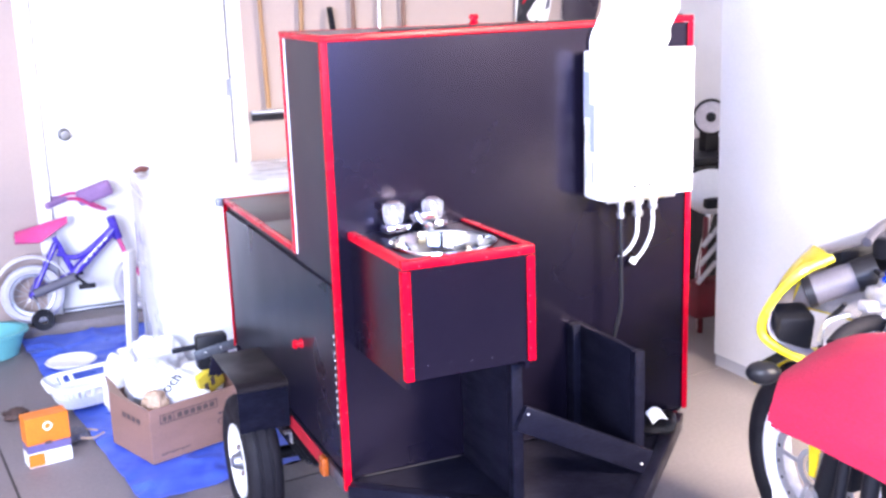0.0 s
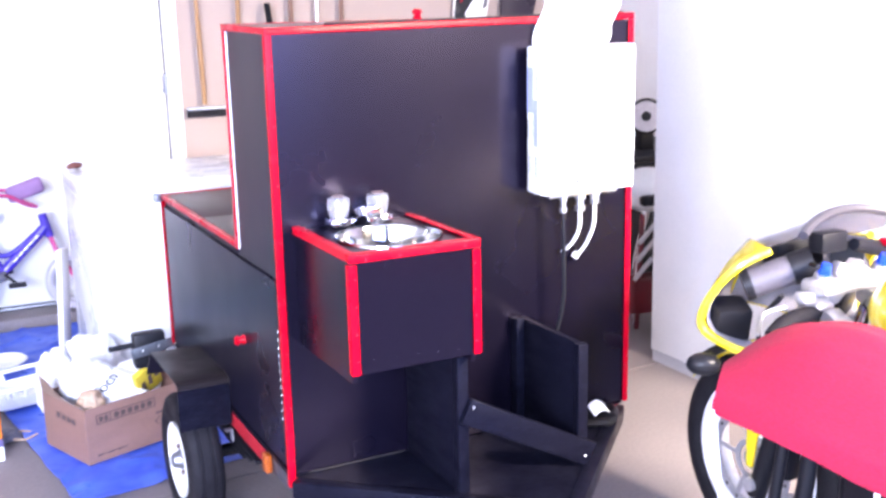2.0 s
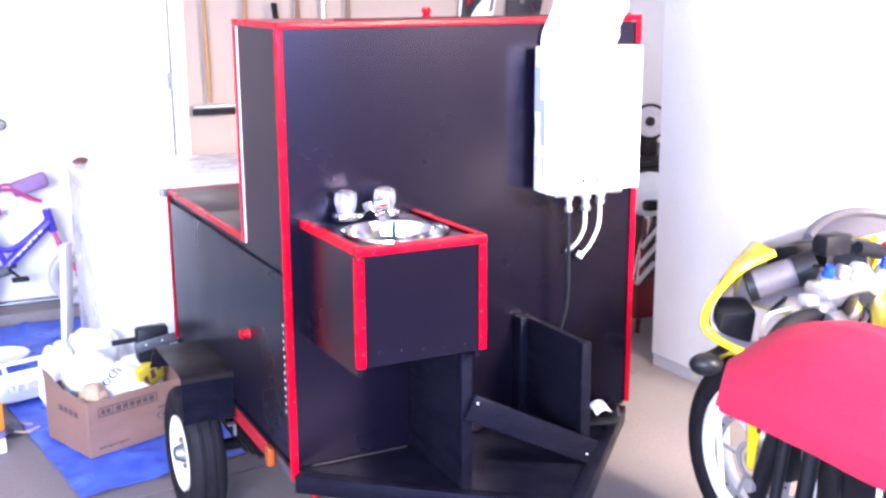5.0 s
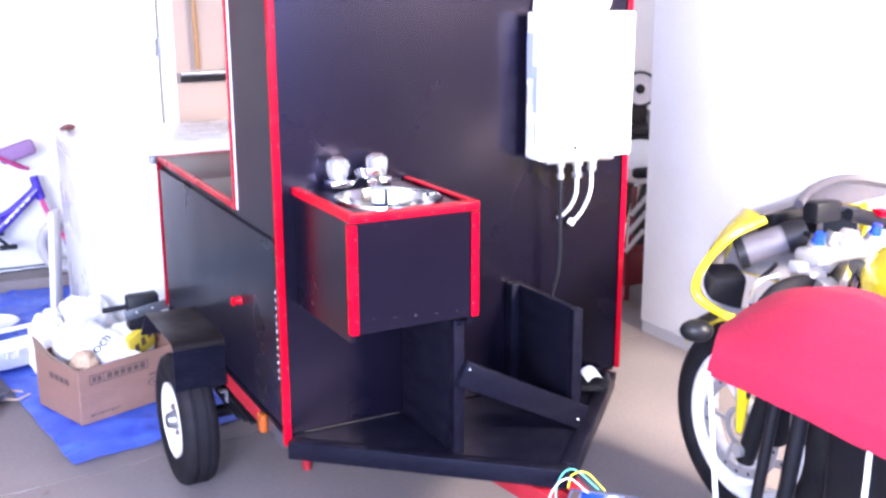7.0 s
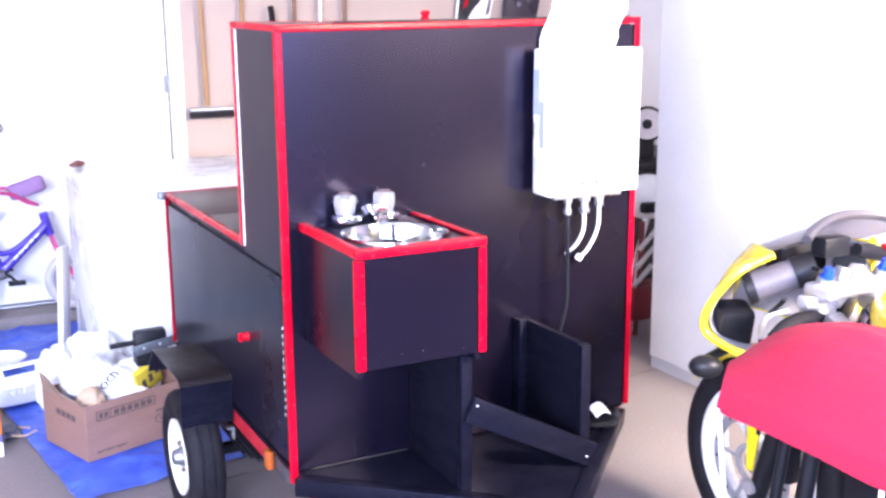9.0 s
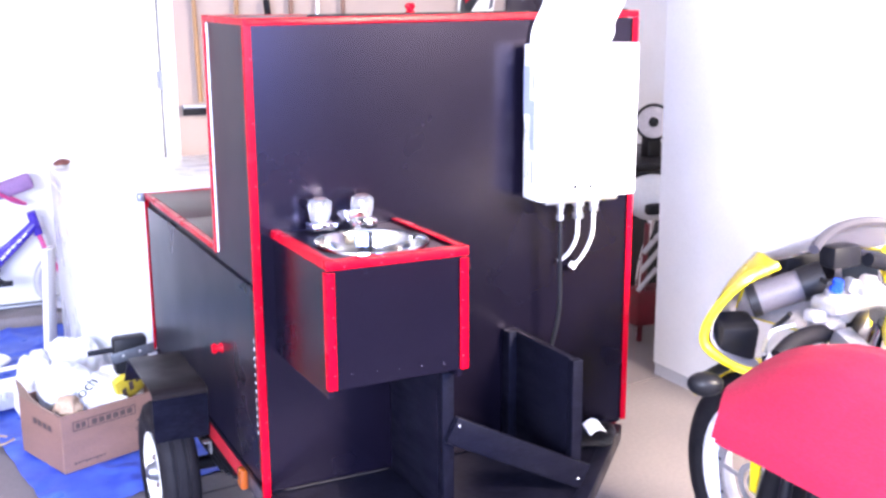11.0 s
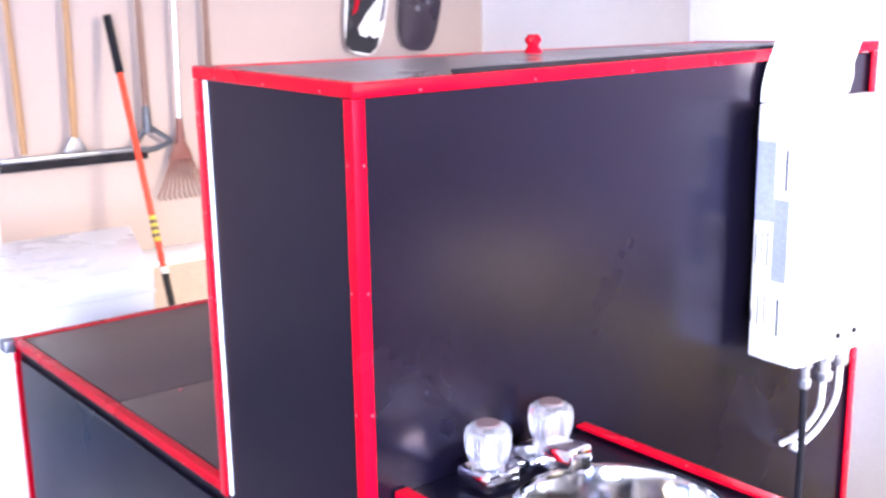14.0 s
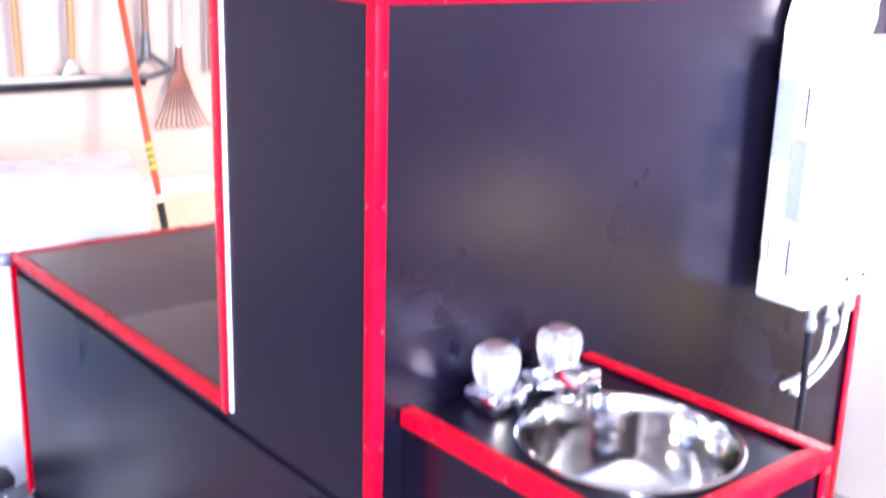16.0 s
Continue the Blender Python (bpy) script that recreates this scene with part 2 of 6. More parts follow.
WIRE_GREEN = material("green_wire", (0.10, 0.45, 0.40), 0.4, bump=0)
WIRE_YELLOW = material("yellow_wire", (0.75, 0.62, 0.05), 0.4, bump=0)
DISC = material("bright_brake_steel", (0.42, 0.41, 0.43), 0.38, 0.55, tint=(0.32, 0.31, 0.33), scale=25, amount=0.4, bump=0.04)
CAST = material("grey_cast_alloy", (0.50, 0.49, 0.51), 0.36, 0.6, scale=25, amount=0.3, bump=0.06)
EDGE_GREY = material("dark_grey_edging", (0.05, 0.046, 0.056), 0.4, scale=15, amount=0.3, bump=0.03)
DUCT_GREY = material("light_grey_duct", (0.085, 0.078, 0.095), 0.5, scale=15, amount=0.3, bump=0.05)
SPEAKER_GREY = material("grey_mesh", (0.46, 0.44, 0.50), 0.5, scale=50, amount=0.5, bump=0.3)

# ---- building blocks ----


def bx(bm, lo, hi, m=None, bevel=0.0, seg=2):
    c = [(a + b) / 2 for a, b in zip(lo, hi)]
    s = [abs(b - a) for a, b in zip(lo, hi)]
    t = Matrix.Translation(c) @ Matrix.Diagonal((*s, 1))
    r = bmesh.ops.create_cube(bm, size=1, matrix=(m or Matrix.Identity(4)) @ t)
    if bevel:
        edges = {e for v in r["verts"] for e in v.link_edges}
        bmesh.ops.bevel(bm, geom=list(edges), offset=bevel, segments=seg, profile=0.5, affect='EDGES')
    return bm


def tube(bm, pts, r, seg=10, cap=True, flat=1.0):
    """A round bar along points; r is one radius or one a point."""
    pts = [Vector(p) for p in pts]
    rs = r if isinstance(r, (list, tuple)) else [r] * len(pts)
    up = None
    rings = []
    for i, p in enumerate(pts):
        d = (pts[min(i + 1, len(pts) - 1)] - pts[max(i - 1, 0)]).normalized()
        if up is None:
            up = d.orthogonal().normalized()
        up = (up - d * up.dot(d)).normalized()
        side = d.cross(up)
        rings.append([bm.verts.new(p + (up * math.cos(a) * flat + side * math.sin(a)) * rs[i]) for a in [2 * math.pi * k / seg for k in range(seg)]])
    for a, b in zip(rings, rings[1:]):
        for k in range(seg):
            bm.faces.new((a[k], a[(k + 1) % seg], b[(k + 1) % seg], b[k]))
    if cap:
        bm.faces.new(rings[0][::-1])
        bm.faces.new(rings[-1])
    return bm


def arc(pts, n=8):
    """A smooth line through points."""
    p = [Vector(q) for q in pts]
    p = [2 * p[0] - p[1]] + p + [2 * p[-1] - p[-2]]
    out = []
    for i in range(1, len(p) - 2):
        for k in range(n):
            t = k / n
            out.append(0.5 * ((2 * p[i]) + (p[i + 1] - p[i - 1]) * t + (2 * p[i - 1] - 5 * p[i] + 4 * p[i + 1] - p[i + 2]) * t * t
                              + (3 * p[i] - p[i - 1] - 3 * p[i + 1] + p[i + 2]) * t ** 3))
    out.append(p[-2])
    return out


def lathe(bm, prof, m, seg=32):
    """Turns a profile of (radius, height) round the z axis of m. A closed profile makes a ring."""
    rings = []
    for r, z in prof:
        if r < 1e-6:
            rings.append([bm.verts.new(m @ Vector((0, 0, z)))])
        else:
            rings.append([bm.verts.new(m @ Vector((r * math.cos(a), r * math.sin(a), z))) for a in [2 * math.pi * k / seg for k in range(seg)]])
    for a, b in zip(rings, rings[1:]):
        for k in range(seg):
            q = [a[k % len(a)], a[(k + 1) % len(a)], b[(k + 1) % len(b)], b[k % len(b)]]
            q = list(dict.fromkeys(q))
            if len(q) > 2:
                try:
                    bm.faces.new(q)
                except ValueError:
                    pass
    return bm


def sheet(bm, f, nu, nv, thick=0.0):
    """A bent sheet: f(u, v) gives a place, u and v from 0 to 1."""
    g = [[bm.verts.new(f(i / nu, j / nv)) for j in range(nv + 1)] for i in range(nu + 1)]
    faces = [bm.faces.new((g[i][j], g[i + 1][j], g[i + 1][j + 1], g[i][j + 1])) for i in range(nu) for j in range(nv)]
    if thick:
        bm.normal_update()
        bmesh.ops.solidify(bm, geom=faces, thickness=thick)
    return bm


def prism(bm, outline, lo, hi, m=None, bevel=0.0):
    """An outline in the plane x, y of m, pulled from lo to hi."""
    m = m or Matrix.Identity(4)
    a = [bm.verts.new(m @ Vector((x, y, lo))) for x, y in outline]
    b = [bm.verts.new(m @ Vector((x, y, hi))) for x, y in outline]
    fs = [bm.faces.new(a[::-1]), bm.faces.new(b)]
    for k in range(len(a)):
        fs.append(bm.faces.new((a[k], a[(k + 1) % len(a)], b[(k + 1) % len(a)], b[k])))
    if bevel:
        bmesh.ops.bevel(bm, geom=list({e for f in fs for e in f.edges}), offset=bevel, segments=2, profile=0.5, affect='EDGES')
    return bm


BASE = {}


def link(name, bm, mat):
    bmesh.ops.recalc_face_normals(bm, faces=bm.faces)
    for f in bm.faces:
        f.smooth = True
    for e in bm.edges:
        if len(e.link_faces) == 2:
            e.smooth = e.calc_face_angle(0) < 0.7
    me = bpy.data.meshes.new(name)
    bm.to_mesh(me)
    bm.free()
    me.materials.append(mat)
    return new(name, me)


def thing(name, at, label, category, group="", kind=""):
    """A top-level thing: an Empty at its base."""
    ob = new(name)
    ob.empty_display_size = 0.05
    ob.location = at
    BASE[ob.name] = Matrix.Translation(at)
    return tagged(ob, label, category, group, kind)


def part(name, bm, mat, parent, label=""):
    ob = link(name, bm, mat)
    ob.parent = parent
    if parent.name in BASE:
        ob.matrix_parent_inverse = BASE[parent.name].inverted()
    return tagged(ob, label) if label else ob


def same_mesh(name, me, at, parent):
    """One more piece on a shared mesh."""
    ob = new(name, me)
    ob.parent = parent
    if parent.name in BASE:
        ob.matrix_parent_inverse = BASE[parent.name].inverted()
    ob.matrix_basis = at
    return ob


def solo(name, bm, mat, label, category, kind=""):
    return tagged(link(name, bm, mat), label, category, "", kind)


def B():
    return bmesh.new()


def text_mesh(name, body, size, m, mat, parent):
    cu = bpy.data.curves.new(name, "FONT")
    cu.body, cu.size, cu.extrude = body, size, 0.0006
    tmp = bpy.data.objects.new(name, cu)
    scene.collection.objects.link(tmp)
    me = bpy.data.meshes.new_from_object(tmp.evaluated_get(bpy.context.evaluated_depsgraph_get()))
    bpy.data.objects.remove(tmp)
    me.materials.clear()
    me.materials.append(mat)
    ob = same_mesh(name, me, m, parent)
    return ob


# ---- the garage ----
BACK, WEST, EAST, FRONT, HIGH = 3.28, -3.6, 3.07, -3.45, 2.62
floor_base = B()
bx(floor_base, (WEST - 0.15, FRONT - 0.1, -0.12), (EAST + 0.15, BACK + 0.15, -0.004))
floor = solo("floor", floor_base, CONCRETE_DARK, "grey-beige concrete garage floor with sawn control joints", "floor", "structure")


def half_plane(poly, n, c):
    """Keeps the part of a flat outline on which n . p is at least c."""
    out = []
    for p, q in zip(poly, poly[1:] + poly[:1]):
        a, b = n[0] * p[0] + n[1] * p[1] - c, n[0] * q[0] + n[1] * q[1] - c
        if a >= 0:
            out.append(p)
        if a * b < 0:
            k = a / (a - b)
            out.append((p[0] + (q[0] - p[0]) * k, p[1] + (q[1] - p[1]) * k))
    return out


TURN = radians(6.2)
ALONG, ACROSS = (math.cos(TURN), math.sin(TURN)), (-math.sin(TURN), math.cos(TURN))
J_ALONG = -0.773 * ALONG[0] + 1.236 * ALONG[1]
J_ACROSS = -0.629 * ACROSS[0] + 0.809 * ACROSS[1]
for sa in (-1, 1):
    for sb in (-1, 1):
        outline = [(WEST, FRONT), (EAST, FRONT), (EAST, BACK), (WEST, BACK)]
        outline = half_plane(outline, (ALONG[0] * sa, ALONG[1] * sa), J_ALONG * sa + 0.005)
        outline = half_plane(outline, (ACROSS[0] * sb, ACROSS[1] * sb), J_ACROSS * sb + 0.005)
        s = B()
        prism(s, outline, -0.02, 0.0)
        part("slab", s, CONCRETE, floor)

w = B()
# back wall with the door's opening
DX0, DX1, DH = -0.47, 0.51, 2.04
bx(w, (WEST, BACK, 0), (DX0, BACK + 0.14, HIGH))
bx(w, (DX1, BACK, 0), (EAST, BACK + 0.14, HIGH))
bx(w, (DX0, BACK, DH), (DX1, BACK + 0.14, HIGH))
solo("wall_north", w, WALL, "cream drywall garage wall behind the tools", "wall", "structure")
w = B()
bx(w, (WEST - 0.14, FRONT, 0), (WEST, BACK + 0.14, HIGH))
solo("wall_west", w, WHITE_WALL, "plain white garage side wall", "wall", "structure")
w = B()
bx(w, (EAST, -0.9, 0), (EAST + 0.14, BACK + 0.14, HIGH))
solo("wall_east", w, WHITE_WALL, "plain white garage side wall", "wall", "structure")
# Unseen stretch, tinted lilac to put haze into the front panel's reflection.
w = B()
bx(w, (EAST, FRONT, 0), (EAST + 0.14, -0.9, HIGH))
solo("wall_east", w, UNSEEN_LILAC, "unseen side wall tinted lilac for the front panel's reflection", "wall", "structure")
# Unseen; dark for the cart's reflections. Pier and high window opening are made up.
w = B()
bx(w, (WEST - 0.14, FRONT - 0.14, 0), (-3.3, FRONT, HIGH))
bx(w, (1.25, FRONT - 0.14, 0), (1.40, FRONT, HIGH))
bx(w, (1.40, FRONT - 0.14, 0), (2.70, FRONT, 1.98))
bx(w, (2.70, FRONT - 0.14, 0), (EAST + 0.14, FRONT, HIGH))
bx(w, (1.40, FRONT - 0.14, 2.50), (2.70, FRONT, HIGH))
bx(w, (-3.3, FRONT - 0.14, 2.2), (1.25, FRONT, HIGH))
bx(w, (-1.42, FRONT - 0.14, 0), (-0.68, FRONT, 2.2))
solo("wall_south", w, UNSEEN_DARK, "unseen wall round the open doorway, darkened for reflections", "wall", "structure")
w = B()
bx(w, (WEST - 0.14, FRONT - 0.14, HIGH), (EAST + 0.14, BACK + 0.14, HIGH + 0.12))
solo("ceiling", w, CEILING, "white garage ceiling", "ceiling", "structure")
g = B()
bx(g, (-150, -300, -0.3), (150, FRONT - 0.1, -0.03))
solo("ground", g, DRIVE, "pale concrete driveway outside the doorway", "ground", "structure")
st = B()
bx(st, (0.92, BACK - 0.24, 0), (EAST, BACK, 0.568), bevel=0.006)
solo("trim", st, STEM, "cream painted stem wall ledge along the foot of the wall", "wall ledge", "structure")
# The light on the ledge's top is put in as a white board.
cap_ = B()
bx(cap_, (0.92, BACK - 0.25, 0.569), (EAST, BACK - 0.001, 0.592), bevel=0.006)
solo("trim", cap_, WHITE_WALL, "white board put in for the ledge's brightly lit top", "ledge board", "structure")

door = thing("door_1", (0.05, BACK, 0), "closed white flush door with a brushed knob", "door", kind="structure")
d = B()
bx(d, (DX0 + 0.012, BACK + 0.03, 0.075), (DX1 - 0.012, BACK + 0.07, DH - 0.012), bevel=0.002)
part("door_leaf", d, DOOR_PAINT, door)
for x0, x1, z0, z1 in ((DX0 - 0.065, DX0 + 0.006, 0, DH + 0.065), (DX1 - 0.006, DX1 + 0.065, 0, DH + 0.065), (DX0 + 0.006, DX1 - 0.006, DH - 0.006, DH + 0.065)):
    c = B()
    bx(c, (x0, BACK - 0.016, z0), (x1, BACK + 0.03, z1), bevel=0.005)
    part("casing", c, DOOR_PAINT, door)
k = B()
KN = Matrix.Translation((-0.362, BACK + 0.03, 0.98)) @ Matrix.Rotation(radians(90), 4, 'X')
lathe(k, [(0, 0), (0.032, 0), (0.032, 0.006), (0.014, 0.012), (0.012, 0.03), (0.026, 0.042), (0.029, 0.055), (0.022, 0.068), (0, 0.07)], KN, 24)
part("door_handle", k, KNOB, door, "brushed metal door knob")
for z in (0.28, 1.165, 1.85):
    hg = B()
    tube(hg, [(DX1 - 0.012, BACK - 0.004, z - 0.05), (DX1 - 0.012, BACK - 0.004, z + 0.05)], 0.007, 8)
    bx(hg, (DX1 - 0.03, BACK + 0.012, z - 0.045), (DX1 - 0.008, BACK + 0.033, z + 0.045))
    part("hinge", hg, ZINC, door)
step = B()
bx(step, (-1.3, 3.09, 0.0), (0.62, BACK, 0.060), bevel=0.008)
solo("step", step, CONCRETE, "low concrete step before the door", "step", "structure")
th = B()
bx(th, (DX0, BACK - 0.01, 0.0605), (DX1, BACK + 0.1, 0.072), bevel=0.003)
part("sill", th, ZINC, door)

# tall white partition beside the motorcycle
cabx = 2.03
cab = thing("storage_cabinet", (2.2, 0.45, 0), "tall white storage cabinet side with a grey toe strip", "cabinet")
c = B()
bx(c, (cabx, -0.20, 0.05), (cabx + 0.45, 1.15, 1.67), bevel=0.004)
part("body", c, WHITE_WALL, cab)
c = B()
bx(c, (cabx + 0.004, -0.19, 0.0), (cabx + 0.44, 1.142, 0.048))
part("toe_strip", c, TOE, cab, "grey plastic toe strip")

# ---- the cart ----
W, TD, LEN = 1.03, 0.350, 1.250          # width, depth of the tall box, whole length
ZB, ZH, ZT = 0.388, 0.918, 1.486         # floor of the box, top of the low box, top of the tall box
cart = thing("food_cart", (0.5, 0.6, 0), "black plywood food cart trailer with red corner trim", "food cart")

p = B()
bx(p, (0.004, 0.004, ZB), (W - 0.004, 0.016, ZT - 0.010), bevel=0.001, seg=1)
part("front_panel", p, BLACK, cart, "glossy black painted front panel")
for x0, x1 in ((0.004, 0.016), (W - 0.016, W - 0.004)):
    p = B()
    bx(p, (x0, 0.018, 0.886), (x1, TD - 0.006, ZT - 0.010), bevel=0.001, seg=1)
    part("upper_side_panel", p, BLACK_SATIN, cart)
p = B()
bx(p, (0.018, TD - 0.016, ZH - 0.03), (W - 0.018, TD - 0.005, ZT - 0.006))
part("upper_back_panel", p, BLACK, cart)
side = B()
bx(side, (0.001, 0.040, ZB + 0.012), (0.013, LEN - 0.03, 0.880), bevel=0.0015, seg=1)
side = part("side_door", side, BLACK_SATIN, cart, "black side door on a piano hinge")
p = B()
bx(p, (0.010, 0.018, ZB), (0.020, LEN - 0.006, ZH - 0.012))
part("lower_side_panel", p, BLACK_WOOD, cart)
p = B()
bx(p, (W - 0.016, 0.018, ZB), (W - 0.004, LEN - 0.006, ZH - 0.008))
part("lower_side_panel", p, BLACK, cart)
p = B()
bx(p, (0.022, LEN - 0.018, ZB), (W - 0.018, LEN - 0.006, ZH - 0.008))
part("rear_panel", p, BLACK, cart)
p = B()
bx(p, (0.004, 0.018, ZB - 0.014), (W - 0.004, LEN - 0.006, ZB - 0.001))
part("deck", p, BLACK_WOOD, cart)
# lids; the tall box is a little out of true, its top falling to one front corner
LOW, UP = -0.0075, 0.005


def sloped(x, y):
    """How far the tall box's top lies over or under its mean height."""
    return (LOW + (UP - LOW) * x / W) * (1 - min(1, y / TD))


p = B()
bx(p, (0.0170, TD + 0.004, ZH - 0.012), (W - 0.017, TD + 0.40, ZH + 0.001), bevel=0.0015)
part("hood_lid", p, BROWN_LID, cart, "satin dark brown hinged lid")
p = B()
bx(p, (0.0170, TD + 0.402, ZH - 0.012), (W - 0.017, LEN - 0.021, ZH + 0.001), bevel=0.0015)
part("hood_lid", p, BROWN_LID, cart, "satin dark brown hinged lid")
for q in range(5):
    s = B()
    lathe(s, [(0, 0), (0.004, 0), (0.003, 0.002), (0, 0.0025)], Matrix.Translation((0.12 + 0.19 * q, TD + 0.385, ZH + 0.001)), 8)
    part("screw", s, RIVET, cart)
p = B()
bx(p, (0.008, TD + 0.002, ZH - 0.03), (W - 0.008, LEN - 0.02, ZH - 0.018))
part("gasket", p, BLACK_PLASTIC, cart)
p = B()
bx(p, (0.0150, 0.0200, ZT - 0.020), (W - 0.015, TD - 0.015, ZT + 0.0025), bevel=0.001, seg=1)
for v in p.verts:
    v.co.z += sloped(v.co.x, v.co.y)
part("top_lid", p, TOP_LID, cart, "black top lid lightened for its grazing sheen")
p = B()
bx(p, (0.018, 0.018, ZT - 0.040), (W - 0.018, TD - 0.018, ZT - 0.029))
part("gasket", p, BLACK_PLASTIC, cart)
strip = B()
bx(strip, (0.15, 0.0135, ZT + 0.003), (W - 0.02, 0.0225, ZT + 0.0085), bevel=0.001, seg=1)
for v in strip.verts:
    v.co.z += sloped(v.co.x, v.co.y)
part("hinge_strip", strip, BLACK_PLASTIC, cart)


def angle_trim(p0, p1, da, db, w=0.0168, t=0.0035, rivets=0, name="corner_trim", mat=None):
    """An L-shaped plastic corner strip from p0 to p1 with legs along da and db, and a row of screws."""
    p0, p1, da, db = Vector(p0), Vector(p1), Vector(da), Vector(db)
    o = -(da + db) * t
    r = 0.0022
    outl = [(0, r), (r * 0.3, r * 0.3), (r, 0), (w - 0.001, 0), (w, 0.001), (w, t), (t, t), (t, w), (0.001, w), (0, w - 0.001)]
    bm = B()
    rings = []
    for q in (p0, p1):
        rings.append([bm.verts.new(q + o + da * a + db * b) for a, b in outl])
    n_ = len(outl)
    for k_ in range(n_):
        bm.faces.new((rings[0][k_], rings[0][(k_ + 1) % n_], rings[1][(k_ + 1) % n_], rings[1][k_]))
    bm.faces.new(rings[0][::-1])
    bm.faces.new(rings[1])
    ob = part(name, bm, mat or RED, cart)
    for k_ in range(rivets):
        q = p0.lerp(p1, (k_ + 0.5) / rivets)
        for leg, nrm in ((da, -db), (db, -da)):
            at = q + leg * (w * 0.55) + nrm * t
            same_mesh("screw", RIVET_MESH, Matrix.Translation(at) @ nrm.to_track_quat('Z', 'Y').to_matrix().to_4x4(), ob)
    return ob


rv = B()
lathe(rv, [(0.0016, -0.001), (0.0016, 0.0003), (0.001, 0.0006), (0, 0.0007)], Matrix.Identity(4), 8)
RIVET_MESH = bpy.data.meshes.new("screw")
rv.to_mesh(RIVET_MESH)
rv.free()
RIVET_MESH.materials.append(RIVET)
BOLT_MESH = RIVET_MESH.copy()
BOLT_MESH.materials.clear()
BOLT_MESH.materials.append(WHITE_RIM)
X_, Y_, Z_ = Vector((1, 0, 0)), Vector((0, 1, 0)), Vector((0, 0, 1))
angle_trim((0, 0, ZB - 0.03), (0, 0, ZT + LOW - 0.0130), X_, Y_, rivets=8)
angle_trim((W, 0, ZB), (W, 0, ZT + UP - 0.0130), -X_, Y_, rivets=5)
angle_trim((0, TD, 0.903), (0, TD, ZT - 0.0130), X_, -Y_, rivets=5)
# White strip put in for the bright highlight along the trim.
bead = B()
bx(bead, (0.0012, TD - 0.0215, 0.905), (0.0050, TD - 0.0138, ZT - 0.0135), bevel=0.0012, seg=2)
part("edge_highlight", bead, WHITE_PLASTIC, cart, "white strip standing for the trim's highlight")
angle_trim((W, TD, ZH), (W, TD, ZT - 0.0130), -X_, -Y_)
angle_trim((0.0, 0, ZT + LOW), (W, 0, ZT + UP), -Z_, Y_, w=0.016, rivets=6)
angle_trim((0, -0.0034, ZT + LOW + 0.0003), (0, TD + 0.003, ZT + 0.001), -Z_, X_, w=0.016, rivets=3)
angle_trim((W, -0.0025, ZT + UP + 0.0003), (W, TD + 0.003, ZT + 0.001), -Z_, -X_, w=0.016)
angle_trim((0.0, TD, ZT), (W, TD, ZT), -Z_, -Y_, w=0.016)
angle_trim((0, TD + 0.005, ZH), (0, LEN, ZH), -Z_, X_, w=0.016, rivets=4)
angle_trim((W, TD + 0.005, ZH), (W, LEN, ZH), -Z_, -X_, w=0.016)
angle_trim((0.001, LEN, ZH - 0.001), (W - 0.001, LEN, ZH - 0.001), -Z_, -Y_, w=0.020)
angle_trim((0, LEN, ZB), (0, LEN, ZH - 0.017), X_, -Y_, rivets=4)
angle_trim((W, LEN, ZB), (W, LEN, ZH - 0.017), -X_, -Y_)
e = B()
bx(e, (-0.026, LEN - 0.026, ZH - 0.022), (-0.0036, LEN + 0.006, ZH + 0.004), bevel=0.002)
part("end_cap", e, ZINC, cart, "bare metal end of the rear trim")

# piano hinge with white knuckles, red knobs
hz = B()
bx(hz, (-0.001, 0.020, ZB + 0.02), (0.009, 0.039, 0.875))
part("piano_hinge", hz, BLACK_PLASTIC, side)
KNUCKLE = B()
bx(KNUCKLE, (-0.0018, -0.0012, -0.0046), (0.0015, 0.0012, 0.0046), bevel=0.001, seg=1)
kn_me = bpy.data.meshes.new("knuckle")
KNUCKLE.to_mesh(kn_me)
KNUCKLE.free()
kn_me.materials.append(TOE)
for q in range(12):
    same_mesh("knuckle", kn_me, Matrix.Translation((-0.001, 0.031, 0.530 + 0.0205 * q)), side)


def wing_knob(parent, m, label):
    b = B()
    m = m @ Matrix.Diagonal((1.1, 1.1, 0.75, 1))
    lathe(b, [(0, 0), (0.013, 0), (0.011, 0.008), (0.008, 0.014), (0.007, 0.022), (0.006, 0.027), (0, 0.028)], m, 14)
    for s_ in (-1, 1):
        bx(b, (-0.005, 0.002, 0.016), (0.005, 0.026, 0.030), m @ Matrix.Rotation(radians(90 * s_), 4, 'Z') @ Matrix.Rotation(radians(32), 4, 'X'), bevel=0.003)
    part("knob", b, RED, parent, label)


wing_knob(side, Matrix.Translation((0.001, 0.340, 0.651)) @ Matrix.Rotation(radians(-90), 4, 'Y'), "red plastic turn knob")
wing_knob(cart, Matrix.Translation((0.512, 0.263, ZT + 0.0025)), "red plastic wing knob")

